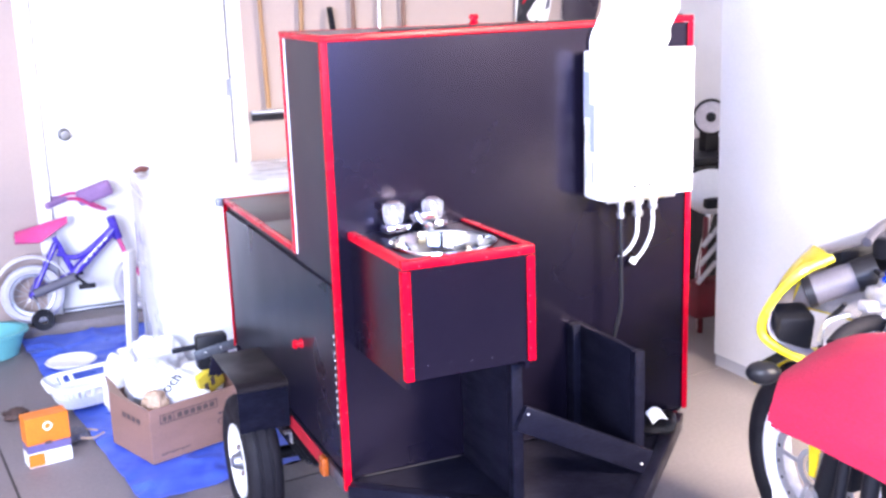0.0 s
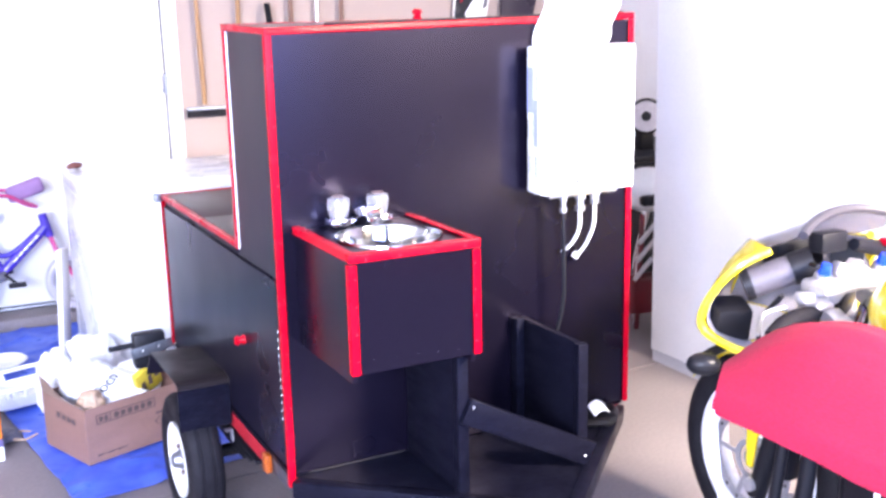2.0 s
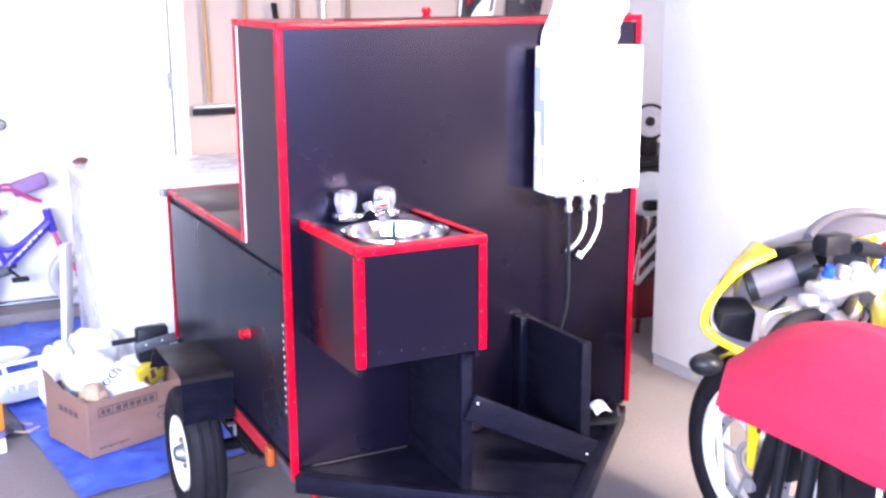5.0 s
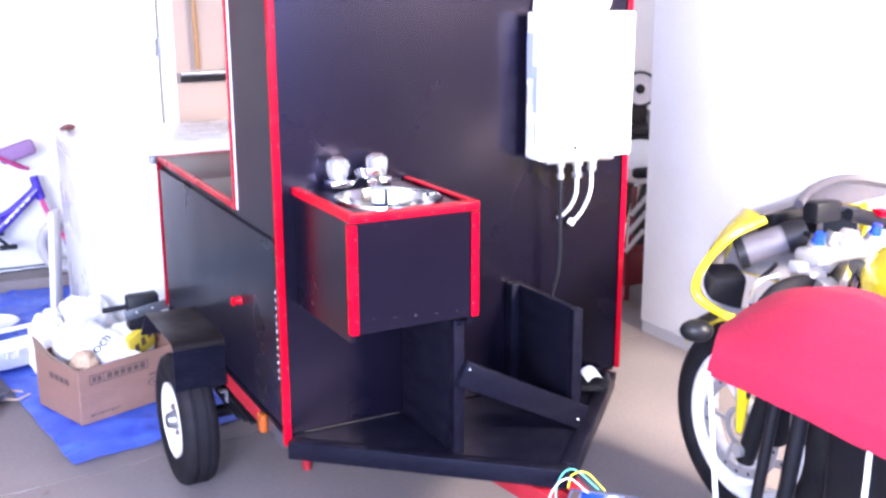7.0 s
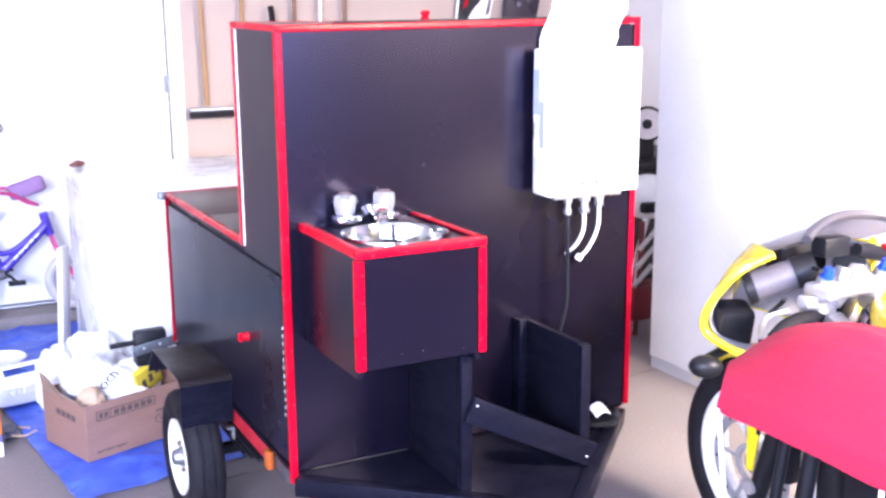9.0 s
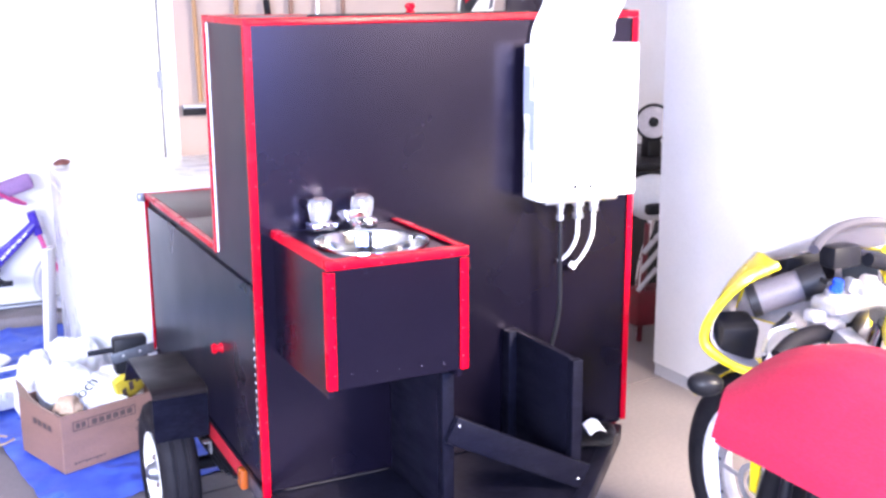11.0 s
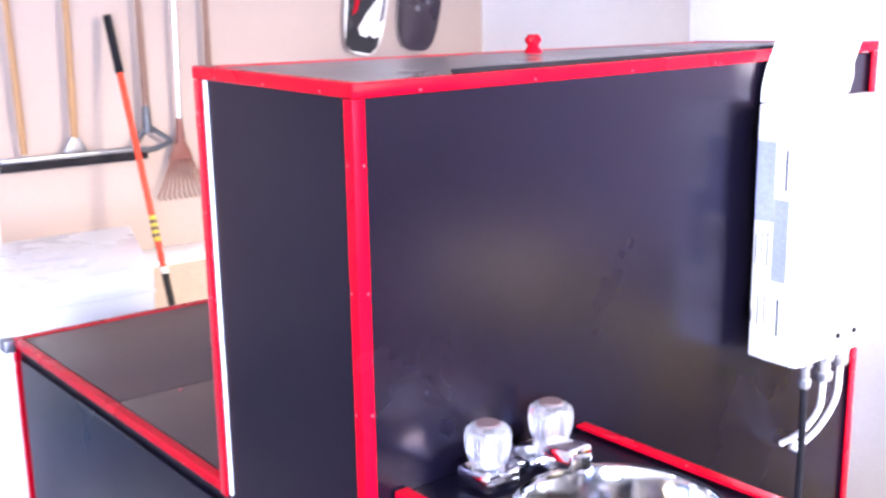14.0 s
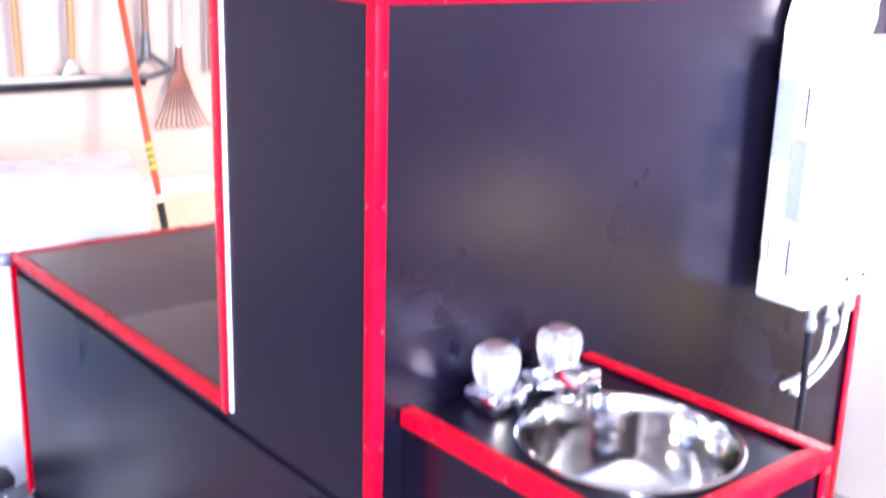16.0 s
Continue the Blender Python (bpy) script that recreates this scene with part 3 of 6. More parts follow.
# trailer frame: red steel rails, tongue, coupler
for lo, hi in (((0.004, 0.205, ZB - 0.062), (0.042, LEN - 0.01, ZB - 0.016)), ((W - 0.042, 0.03, ZB - 0.062), (W - 0.004, LEN - 0.01, ZB - 0.016)),
               ((0.044, LEN - 0.05, ZB - 0.062), (W - 0.044, LEN - 0.012, ZB - 0.016)), ((0.044, 0.03, ZB - 0.062), (W - 0.044, 0.07, ZB - 0.016)),
               ((0.044, 0.60, ZB - 0.062), (W - 0.044, 0.64, ZB - 0.016))):
    r = B()
    bx(r, lo, hi, bevel=0.003)
    part("frame_rail", r, RED_STEEL, cart)
r = B()
bx(r, (0.006, 0.045, ZB - 0.060), (0.040, 0.200, ZB - 0.018), bevel=0.003)
part("rail_bracket", r, EDGE_GREY, cart, "dark grey bracket at the rail's end")
r = B()
bx(r, (0.010, 0.575, 0.262), (0.016, 0.600, 0.300), bevel=0.001, seg=1)
bx(r, (-0.008, 0.575, 0.296), (0.0095, 0.600, 0.300), bevel=0.001, seg=1)
part("spring_shackle", r, ALU, cart, "bright metal spring shackle")


def bar(p0, p1, wide, high, mat, name, parent, label="", bevel=0.002, up=(0, 0, 1)):
    p0, p1 = Vector(p0), Vector(p1)
    d_ = (p1 - p0)
    x_ = d_.normalized()
    y_ = Vector(up).cross(x_).normalized()
    z_ = x_.cross(y_)
    m = Matrix((x_, y_, z_)).transposed().to_4x4()
    m.translation = p0
    b = B()
    bx(b, (0, -wide / 2, -high / 2), (d_.length, wide / 2, high / 2), m, bevel=bevel)
    return part(name, b, mat, parent, label)


bar((0.40, 0.06, 0.318), (0.50, -0.60, 0.306), 0.045, 0.05, RED_STEEL, "tongue_rail", cart)
bar((W - 0.40, 0.06, 0.318), (0.53, -0.60, 0.306), 0.045, 0.05, RED_STEEL, "tongue_rail", cart)
bar((0.515, -0.50, 0.300), (0.515, -0.80, 0.300), 0.07, 0.06, RED_STEEL, "tongue_beam", cart)
cp = B()
tube(cp, [(0.515, -0.76, 0.315), (0.515, -0.84, 0.33), (0.515, -0.90, 0.318)], [0.034, 0.036, 0.028], 14)
part("coupler", cp, ZINC, cart)
# stabiliser legs
for x0, y0 in ((0.22, 0.495), (0.83, 0.495)):
    l_ = B()
    tube(l_, [(x0, y0, 0.325), (x0 + 0.03, y0 + 0.06, 0.03)], 0.013, 10)
    tube(l_, [(x0 + 0.03, y0 + 0.06, 0.032), (x0 + 0.03, y0 + 0.06, 0.0)], 0.014, 10)
    part("stabiliser_leg", l_, RED_STEEL, cart)
# tongue platform of black boards
pl = B()
prism(pl, [(0.02, 0.003), (0.03, -0.02), (0.515, -0.462), (W - 0.075, -0.024), (W - 0.07, 0.003)], ZB - 0.022, ZB - 0.004)
plat = part("platform", pl, BLACK_WOOD, cart, "black triangular platform over the tongue")
bar((0.0, -0.030, ZB - 0.022), (0.520, -0.492, ZB - 0.022), 0.035, 0.046, BLACK_WOOD, "edge_board", plat)
bar((0.535, -0.468, ZB - 0.022), (W - 0.045, -0.022, ZB - 0.022), 0.035, 0.046, BLACK_WOOD, "edge_board", plat)
bar((0.05, -0.001, ZB - 0.001), (0.315, -0.001, ZB - 0.001), 0.004, 0.004, DUST, "joint_bead", plat, "dusty bead along the joint")
b_ = B()
bx(b_, (0.326, -0.270, ZB - 0.003), (0.344, 0.002, 0.724), bevel=0.002)
part("support_panel", b_, BLACK_WOOD, cart, "black plywood panel under the sink box")
b_ = B()
bx(b_, (0.320, -0.298, ZB - 0.003), (0.348, -0.271, 0.726), bevel=0.002)
part("post", b_, BLACK_WOOD, cart)
b_ = B()
bx(b_, (0.665, -0.272, ZB - 0.003), (0.683, 0.002, 0.700), bevel=0.002)
part("divider_panel", b_, BLACK_WOOD, cart)
b_ = B()
bx(b_, (0.660, -0.296, ZB - 0.003), (0.688, -0.273, 0.700), bevel=0.002)
part("post", b_, BLACK_WOOD, cart)
b_ = B()
bx(b_, (0.640, -0.034, ZB - 0.003), (0.664, 0.002, 0.702), bevel=0.002)
part("post", b_, BLACK_WOOD, cart)
bar((0.335, -0.308, 0.598), (0.690, -0.306, 0.412), 0.016, 0.062, BLACK_WOOD, "brace", cart, "black diagonal brace board")
for at in ((0.352, -0.317, 0.606), (0.668, -0.315, 0.414)):
    same_mesh("screw", BOLT_MESH, Matrix.Translation(at) @ Matrix.Rotation(radians(90), 4, 'X') @ Matrix.Scale(1.6, 4), cart)

# sink box
SX0, SX1, SY, SZ0, SZ1 = 0.043, 0.353, -0.348, 0.750, 1.014
p = B()
bx(p, (SX0 + 0.003, SY + 0.003, SZ0 - 0.002), (SX1 - 0.003, SY + 0.015, SZ1 - 0.006))
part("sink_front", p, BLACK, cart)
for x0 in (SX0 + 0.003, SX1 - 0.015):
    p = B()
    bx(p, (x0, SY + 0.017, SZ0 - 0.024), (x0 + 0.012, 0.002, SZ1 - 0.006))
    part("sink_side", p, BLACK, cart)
p = B()
bx(p, (SX0 + 0.016, SY + 0.017, SZ0 + 0.004), (SX1 - 0.016, 0.002, SZ0 + 0.016))
part("sink_bottom", p, BLACK_WOOD, cart)
BCX, BCY, BR = 0.202, -0.197, 0.122
# deck round the bowl: a plate with a round hole
dk = B()
N = 48
ringi, ringo = [], []
for k_ in range(N):
    a_ = 2 * math.pi * k_ / N
    cx, sy = math.cos(a_), math.sin(a_)
    ringi.append((BCX + cx * (BR - 0.006), BCY + sy * (BR - 0.006)))
    tx = ((SX1 - 0.003 - BCX) / cx) if cx > 1e-6 else ((SX0 + 0.003 - BCX) / cx if cx < -1e-6 else 9)
    ty = ((0.002 - BCY) / sy) if sy > 1e-6 else ((SY + 0.003 - BCY) / sy if sy < -1e-6 else 9)
    t_ = min(tx, ty)
    ringo.append((BCX + cx * t_, BCY + sy * t_))
vt = [[dk.verts.new((x, y, z)) for x, y in ring] for ring, z in ((ringi, SZ1 - 0.014), (ringi, SZ1 - 0.004), (ringo, SZ1 - 0.004), (ringo, SZ1 - 0.014))]
for a_, b2 in zip(vt, vt[1:] + vt[:1]):
    for k_ in range(N):
        dk.faces.new((a_[k_], a_[(k_ + 1) % N], b2[(k_ + 1) % N], b2[k_]))
part("sink_deck", dk, BLACK_SATIN, cart)
bw = B()
lathe(bw, [(BR + 0.004, SZ1 - 0.0035), (BR + 0.003, SZ1 + 0.001), (BR, SZ1 + 0.003), (BR - 0.005, SZ1 + 0.001), (BR - 0.008, SZ1 - 0.006),
           (BR - 0.012, SZ1 - 0.05), (BR - 0.022, SZ1 - 0.095), (BR - 0.045, SZ1 - 0.115), (0.03, SZ1 - 0.120), (0.024, SZ1 - 0.124), (0, SZ1 - 0.124)],
      Matrix.Translation((BCX, BCY, 0)), 64)
bowl = part("basin", bw, STEEL, cart, "round polished stainless basin")
dr = B()
lathe(dr, [(0.026, SZ1 - 0.1215), (0.024, SZ1 - 0.117), (0.016, SZ1 - 0.119), (0.012, SZ1 - 0.1225), (0, SZ1 - 0.1225)], Matrix.Translation((BCX, BCY, 0)), 24)
part("drain", dr, CHROME, bowl)
angle_trim((SX0, SY - 0.0025, SZ1 + 0.001), (SX0, 0.0, SZ1 + 0.001), -Z_, X_, w=0.019, rivets=3)
angle_trim((SX1, SY - 0.0025, SZ1 + 0.001), (SX1, 0.0, SZ1 + 0.001), -Z_, -X_, w=0.019, rivets=3)
angle_trim((SX0 - 0.003, SY, SZ1), (SX1 + 0.003, SY, SZ1), -Z_, Y_, w=0.020, rivets=4)
angle_trim((SX0, SY, SZ0), (SX0, SY, SZ1 - 0.0205), X_, Y_, w=0.019, rivets=4)
angle_trim((SX1, SY, SZ0), (SX1, SY, SZ1 - 0.0205), -X_, Y_, w=0.019, rivets=4)

for q in range(5):
    same_mesh("screw", BOLT_MESH, Matrix.Translation((SX0 + 0.05 + 0.052 * q, SY + 0.003, SZ0 + 0.028 - 0.003 * q)) @ Matrix.Rotation(radians(90), 4, 'X') @ Matrix.Scale(0.4, 4), cart)
# faucet
FX, FY, FZ = 0.192, -0.046, SZ1 - 0.004
fc = B()
for s_ in (-1, 1):
    bx(fc, (FX + s_ * 0.051 - 0.027, FY - 0.027, FZ + 0.004), (FX + s_ * 0.051 + 0.027, FY + 0.026, FZ + 0.026), bevel=0.004)
bx(fc, (FX - 0.026, FY - 0.012, FZ + 0.002), (FX + 0.026, FY + 0.014, FZ + 0.022), bevel=0.005)
fau = part("faucet", fc, CHROME, cart, "chrome centre-set faucet with clear handles")
sp = B()
side_view = [(0.020, 0.004), (0.020, 0.030), (-0.020, 0.046), (-0.060, 0.060), (-0.096, 0.066), (-0.100, 0.062), (-0.100, 0.034), (-0.086, 0.034), (-0.084, 0.046), (-0.050, 0.038), (-0.020, 0.022), (-0.012, 0.004)]
prism(sp, side_view, FX - 0.017, FX + 0.017, Matrix(((0, 0, 1, 0), (1, 0, 0, FY), (0, 1, 0, FZ), (0, 0, 0, 1))), bevel=0.003)
tube(sp, [(FX, FY - 0.093, FZ + 0.036), (FX, FY - 0.093, FZ + 0.022)], 0.010, 14)
part("spout", sp, CHROME, fau)
for s_ in (-1, 1):
    hb = B()
    prof = [(0.012, 0.027), (0.0205, 0.029), (0.0235, 0.036), (0.0275, 0.052), (0.0280, 0.064), (0.0255, 0.073), (0.014, 0.077), (0, 0.077)]
    seg = 48
    m_ = Matrix.Translation((FX + s_ * 0.051, FY, FZ))
    rings = []
    for r_, z_ in prof:
        if r_ == 0:
            rings.append([hb.verts.new(m_ @ Vector((0, 0, z_)))])
        else:
            flute = 0.085 if 0.030 < z_ < 0.075 else 0
            rings.append([hb.verts.new(m_ @ Vector((r_ * (1 - flute * (k_ % 6 in (2, 3, 4))) * math.cos(2 * math.pi * k_ / seg), r_ * (1 - flute * (k_ % 6 in (2, 3, 4))) * math.sin(2 * math.pi * k_ / seg), z_))) for k_ in range(seg)])
    for a_, b2 in zip(rings, rings[1:]):
        for k_ in range(seg):
            hb.faces.new(list(dict.fromkeys((a_[k_ % len(a_)], a_[(k_ + 1) % seg], b2[(k_ + 1) % len(b2)], b2[k_ % len(b2)]))))
    hb.faces.new(rings[0][::-1])
    hd = part("handle", hb, ACRYLIC, fau, "clear acrylic tap handle")
    ca = B()
    lathe(ca, [(0, 0.0772), (0.0155, 0.0772), (0.014, 0.0795), (0, 0.080)], m_, 20)
    part("cap", ca, CAP_BROWN, hd)
    st_ = B()
    lathe(st_, [(0.0, 0.020), (0.009, 0.020), (0.008, 0.060), (0, 0.062)], m_, 12)
    part("stem", st_, CHROME, hd)

# wheels, fenders, lamps of the trailer
def trailer_wheel(cx, sgn):
    HY, HZ, R = 0.665, 0.203, 0.203
    m = Matrix.Translation((cx, HY, HZ)) @ Matrix.Rotation(radians(-90 * sgn), 4, 'Y')
    t = B()
    hw = 0.052
    lathe(t, [(0.110, -hw * 0.55), (0.116, -hw * 0.8), (0.15, -hw), (0.178, -hw), (0.195, -hw * 0.85), (R, -hw * 0.55), (R, -0.022), (R - 0.006, -0.020), (R - 0.006, -0.014), (R, -0.012),
              (R, 0.012), (R - 0.006, 0.014), (R - 0.006, 0.020), (R, 0.022), (R, hw * 0.55), (0.195, hw * 0.85), (0.178, hw), (0.15, hw), (0.116, hw * 0.8), (0.110, hw * 0.55), (0.110, -hw * 0.55)], m, 48)
    ty = part("tyre", t, RUBBER, cart)
    r = B()
    lathe(r, [(0.112, hw * 0.62), (0.116, hw * 0.92), (0.109, hw * 0.95), (0.104, hw * 0.70), (0.085, hw * 0.60), (0.060, hw * 0.58), (0.036, hw * 0.60), (0.0, hw * 0.60)], m, 40)
    lathe(r, [(0.112, -hw * 0.62), (0.116, -hw * 0.92), (0.104, -hw * 0.6), (0.06, -hw * 0.4), (0, -hw * 0.4)], m, 40)
    rim = part("rim", r, WHITE_RIM, cart, "white painted steel wheel rim")
    hb_ = B()
    lathe(hb_, [(0.03, hw * 0.6), (0.03, hw * 0.72), (0.024, hw * 0.95), (0.022, hw * 1.15), (0.014, hw * 1.24), (0, hw * 1.25)], m, 20)
    part("hub", hb_, ZINC, rim)
    for q in range(4):
        a = math.pi / 2 * q + 0.5
        nb = B()
        lathe(nb, [(0, hw * 0.6), (0.009, hw * 0.6), (0.009, hw * 0.74), (0.006, hw * 0.80), (0, hw * 0.80)], m @ Matrix.Translation((0.040 * math.cos(a), 0.040 * math.sin(a), 0)), 6)
        part("wheel_nut", nb, CAP_BROWN, rim)


trailer_wheel(-0.092, 1)
trailer_wheel(W + 0.092, -1)
ax = B()
tube(ax, [(-0.05, 0.665, 0.203), (W + 0.05, 0.665, 0.203)], 0.02, 12)
part("axle", ax, BLACK_PLASTIC, cart)
for x0 in (0.02, W - 0.06):
    for q in range(3):
        bar((x0 + 0.02, 0.36 + 0.07 * q, 0.275 - 0.018 * q), (x0 + 0.02, 0.93 - 0.07 * q, 0.275 - 0.018 * q), 0.042, 0.008, BLACK_PLASTIC, "leaf_spring", cart)
# Lit top and shaded apron of one fender, put into two blacks.
for x0, x1 in ((-0.152, 0.0), (W, W + 0.152)):
    ap = B()
    bx(ap, (min(x0, x1), 0.522, 0.343), (max(x0, x1), 0.527, 0.468), bevel=0.0015, seg=1)
    part("fender_apron", ap, BLACK_WOOD, cart, "black front apron of the fender")
    f = B()
    prof = [(0.523, 0.4685), (0.531, 0.480), (0.55, 0.486), (0.870, 0.484), (0.965, 0.385)]
    sheet(f, lambda u, v: Vector((x0 + (x1 - x0) * v, *[
        (prof[min(int(u * 4 + 1e-6), 3)][c_] + (prof[min(int(u * 4 + 1e-6), 3) + 1][c_] - prof[min(int(u * 4 + 1e-6), 3)][c_]) * (u * 4 - min(int(u * 4 + 1e-6), 3))) for c_ in (0, 1)])), 16, 4, 0.003)
    part("fender", f, LIT_FENDER, cart, "black bent sheet steel fender")
for x0, s_ in ((-0.055, 1), (W + 0.055, -1)):
    lb = B()
    bx(lb, (x0 - s_ * 0.022 - 0.056, 1.262, 0.305), (x0 - s_ * 0.022 + 0.056, 1.322, 0.432), bevel=0.012)
    tl = part("tail_lamp", lb, BLACK_PLASTIC, cart, "black boxed tail lamp on a steel strap")
    ls = B()
    bx(ls, (x0 - s_ * 0.022 - 0.046, 1.321, 0.348), (x0 - s_ * 0.022 + 0.046, 1.331, 0.425), bevel=0.004)
    part("lens", ls, RED, tl)
    bar((x0 - s_ * 0.090, 1.256, 0.366), (x0 + s_ * 0.060, 1.256, 0.392), 0.006, 0.036, STRAP, "strap", tl)
    for q in range(2):
        same_mesh("bolt", BOLT_MESH, Matrix.Translation((x0 - 0.05 + 0.055 * q, 1.2525, 0.376 + 0.009 * q)) @ Matrix.Rotation(radians(90), 4, 'X') @ Matrix.Scale(2.2, 4), tl)
    tube_b = B()
    tube(tube_b, [(x0 - s_ * 0.07, 1.285, 0.392), (x0 - s_ * 0.16, 1.285, 0.388)], 0.010, 8)
    part("lamp_arm", tube_b, BLACK_PLASTIC, tl)
mk = B()
bx(mk, (-0.014, 0.163, 0.328), (0.0055, 0.200, 0.380), bevel=0.006)
part("marker_lamp", mk, AMBER, cart, "amber side marker lamp")

# water heater on the front panel
heater = thing("water_heater", (0.8, -0.07, 1.0), "white tankless gas water heater on the cart's front panel", "water heater")
HX0, HX1, HY0, HZ0, HZ1 = 0.675, 0.968, -0.108, 1.043, 1.417
h_ = B()
prism(h_, [(HX0 + 0.007, -0.021), (HX0 + 0.006, -0.050), (HX0, -0.096), (HX0 + 0.010, HY0), (HX1 - 0.010, HY0), (HX1, -0.096), (HX1, -0.050), (HX1, -0.021)], HZ0, HZ1, bevel=0.004)
hbody = part("body", h_, WHITE_ENAMEL, heater)
for z_ in (HZ0 + 0.05, HZ1 - 0.05):
    h_ = B()
    bx(h_, (HX0 + 0.07, -0.0205, z_ - 0.012), (HX1 - 0.05, 0.0035, z_ + 0.012), bevel=0.002)
    part("wall_bracket", h_, ZINC, heater)
h_ = B()
prism(h_, [(HX0 + 0.050, -0.026), (HX0 + 0.035, -0.085), (HX1 - 0.045, -0.085), (HX1 - 0.03, -0.026)], HZ0 - 0.014, HZ0 - 0.0005, bevel=0.003)
part("bottom_plate", h_, ALU, heater)
hd = B()
hood_rows = [(1.4175, 0.709, 0.946), (1.440, 0.710, 0.957), (1.462, 0.717, 0.955), (1.515, 0.745, 0.985), (1.585, 0.752, 0.985), (1.80, 0.752, 0.985)]
HOOD = [(0.0, 0.0), (0.13, -0.040), (0.20, -0.052), (0.50, -0.052), (0.58, -0.046), (0.62, -0.038), (1.0, 0.0)]


def hood_pt(u, v):
    """Up the hood by u, round its flat-backed outline by v."""
    k0 = min(int(u * 5 + 1e-6), 4)
    z, xl, xr = [a_ + (b2 - a_) * (u * 5 - k0) for a_, b2 in zip(hood_rows[k0], hood_rows[k0 + 1])]
    ring = HOOD + HOOD[:1]
    j0 = min(int(v * 7 + 1e-6), 6)
    a_, b2 = ring[j0], ring[j0 + 1]
    k_ = v * 7 - j0
    return Vector((xl + (xr - xl) * (a_[0] + (b2[0] - a_[0]) * k_), -0.006 + a_[1] + (b2[1] - a_[1]) * k_, z))


sheet(hd, hood_pt, 15, 28)
part("draft_hood", hd, WHITE_ENAMEL, heater, "white sheet-metal flue hood")
def side_plate(y0, y1, z0, z1, mat, name, lift=0.0012):
    """A thin plate on the heater's slanting flank."""
    def on(y, z, o):
        x = HX0 + 0.006 * (y + 0.096) / 0.046 if y <= -0.05 else HX0 + 0.006 + 0.001 * (y + 0.05) / 0.029
        return Vector((x - o, y, z))
    b = B()
    v0 = [b.verts.new(on(y, z, lift)) for y, z in ((y0, z0), (y1, z0), (y1, z1), (y0, z1))]
    v1 = [b.verts.new(on(y, z, -0.0005)) for y, z in ((y0, z0), (y1, z0), (y1, z1), (y0, z1))]
    b.faces.new(v0)
    b.faces.new(v1[::-1])
    for k_ in range(4):
        b.faces.new((v0[k_], v1[k_], v1[(k_ + 1) % 4], v0[(k_ + 1) % 4]))
    part(name, b, mat, hbody)
side_plate(-0.055, -0.024, 1.250, 1.366, LABEL_BLUE, "rating_label")
side_plate(-0.082, -0.056, 1.165, 1.285, LABEL_BLUE, "rating_label")
for y_, z0, z1, w_ in ((-0.076, 1.298, 1.356, 0.003), (-0.072, 1.085, 1.140, 0.003), (-0.028, 1.185, 1.23, 0.0012), (-0.038, 1.205, 1.235, 0.001), (-0.048, 1.185, 1.235, 0.0014), (-0.025, 1.098, 1.115, 0.001), (-0.036, 1.095, 1.14, 0.0012), (-0.047, 1.095, 1.14, 0.001)):
    side_plate(y_, y_ + w_, z0, z1, DARK_SLOT, "vent_slot")
for x_ in (HX0 + 0.105, HX0 + 0.150):
    kb = B()
    lathe(kb, [(0, 0), (0.0055, 0), (0.0045, 0.004), (0, 0.0045)], Matrix.Translation((x_, HY0, HZ0 + 0.03)) @ Matrix.Rotation(radians(90), 4, 'X'), 10)
    part("screw", kb, BLACK_PLASTIC, hbody)
def fitting(x, y, z0, z1, r, mat, name):
    b = B()
    lathe(b, [(0, z0), (r * 0.8, z0), (r, z0 + 0.004), (r, z0 + 0.014), (r * 0.7, z0 + 0.016), (r * 0.7, z1 - 0.012), (r * 1.05, z1 - 0.010), (r * 1.05, z1), (0, z1)], Matrix.Translation((x, y, 0)), 8)
    part(name, b, mat, heater)
fitting(0.762, -0.070, 0.985, 1.029, 0.010, ALU, "gas_fitting")
fitting(0.815, -0.070, 0.985, 1.029, 0.014, ALU, "water_fitting")
fitting(0.862, -0.070, 1.000, 1.029, 0.012, ALU, "water_fitting")
t = B()
tube(t, arc([(0.762, -0.070, 0.988), (0.764, -0.070, 0.86), (0.766, -0.065, 0.74), (0.745, -0.05, 0.62), (0.735, -0.03, 0.50), (0.74, -0.05, 0.405)], 8), 0.0055, 8)
part("gas_hose", t, BLACK_PLASTIC, heater, "thin black gas hose")
t = B()
tube(t, arc([(0.815, -0.070, 0.986), (0.816, -0.066, 0.940), (0.812, -0.050, 0.905), (0.805, -0.032, 0.882), (0.796, -0.014, 0.866)], 8), 0.0050, 12)
part("water_hose", t, HOSE_WHITE, heater, "short white flexible water hose")
t = B()
tube(t, arc([(0.862, -0.070, 1.002), (0.863, -0.066, 0.945), (0.857, -0.050, 0.900), (0.848, -0.032, 0.868), (0.836, -0.014, 0.848)], 8), 0.0050, 12)
lathe(t, [(0, -0.008), (0.010, -0.007), (0.010, 0.008), (0, 0.010)], Matrix.Translation((0.838, -0.016, 0.850)) @ Matrix.Rotation(radians(40), 4, 'Y'), 8)
part("water_hose", t, HOSE_WHITE, heater, "short white flexible water hose")

# litter on the platform and the tongue
tag = B()
sheet(tag, lambda u, v: Vector((0.832 + 0.050 * u, -0.125 + 0.038 * v, ZB + 0.032 + 0.012 * math.sin(3 * u) + 0.018 * v)), 5, 4, 0.0012)
solo("paper_tag", tag, WHITE_PRINT, "folded white paper tag on the black bag", "tag")
random.seed(5)
bagb = B()
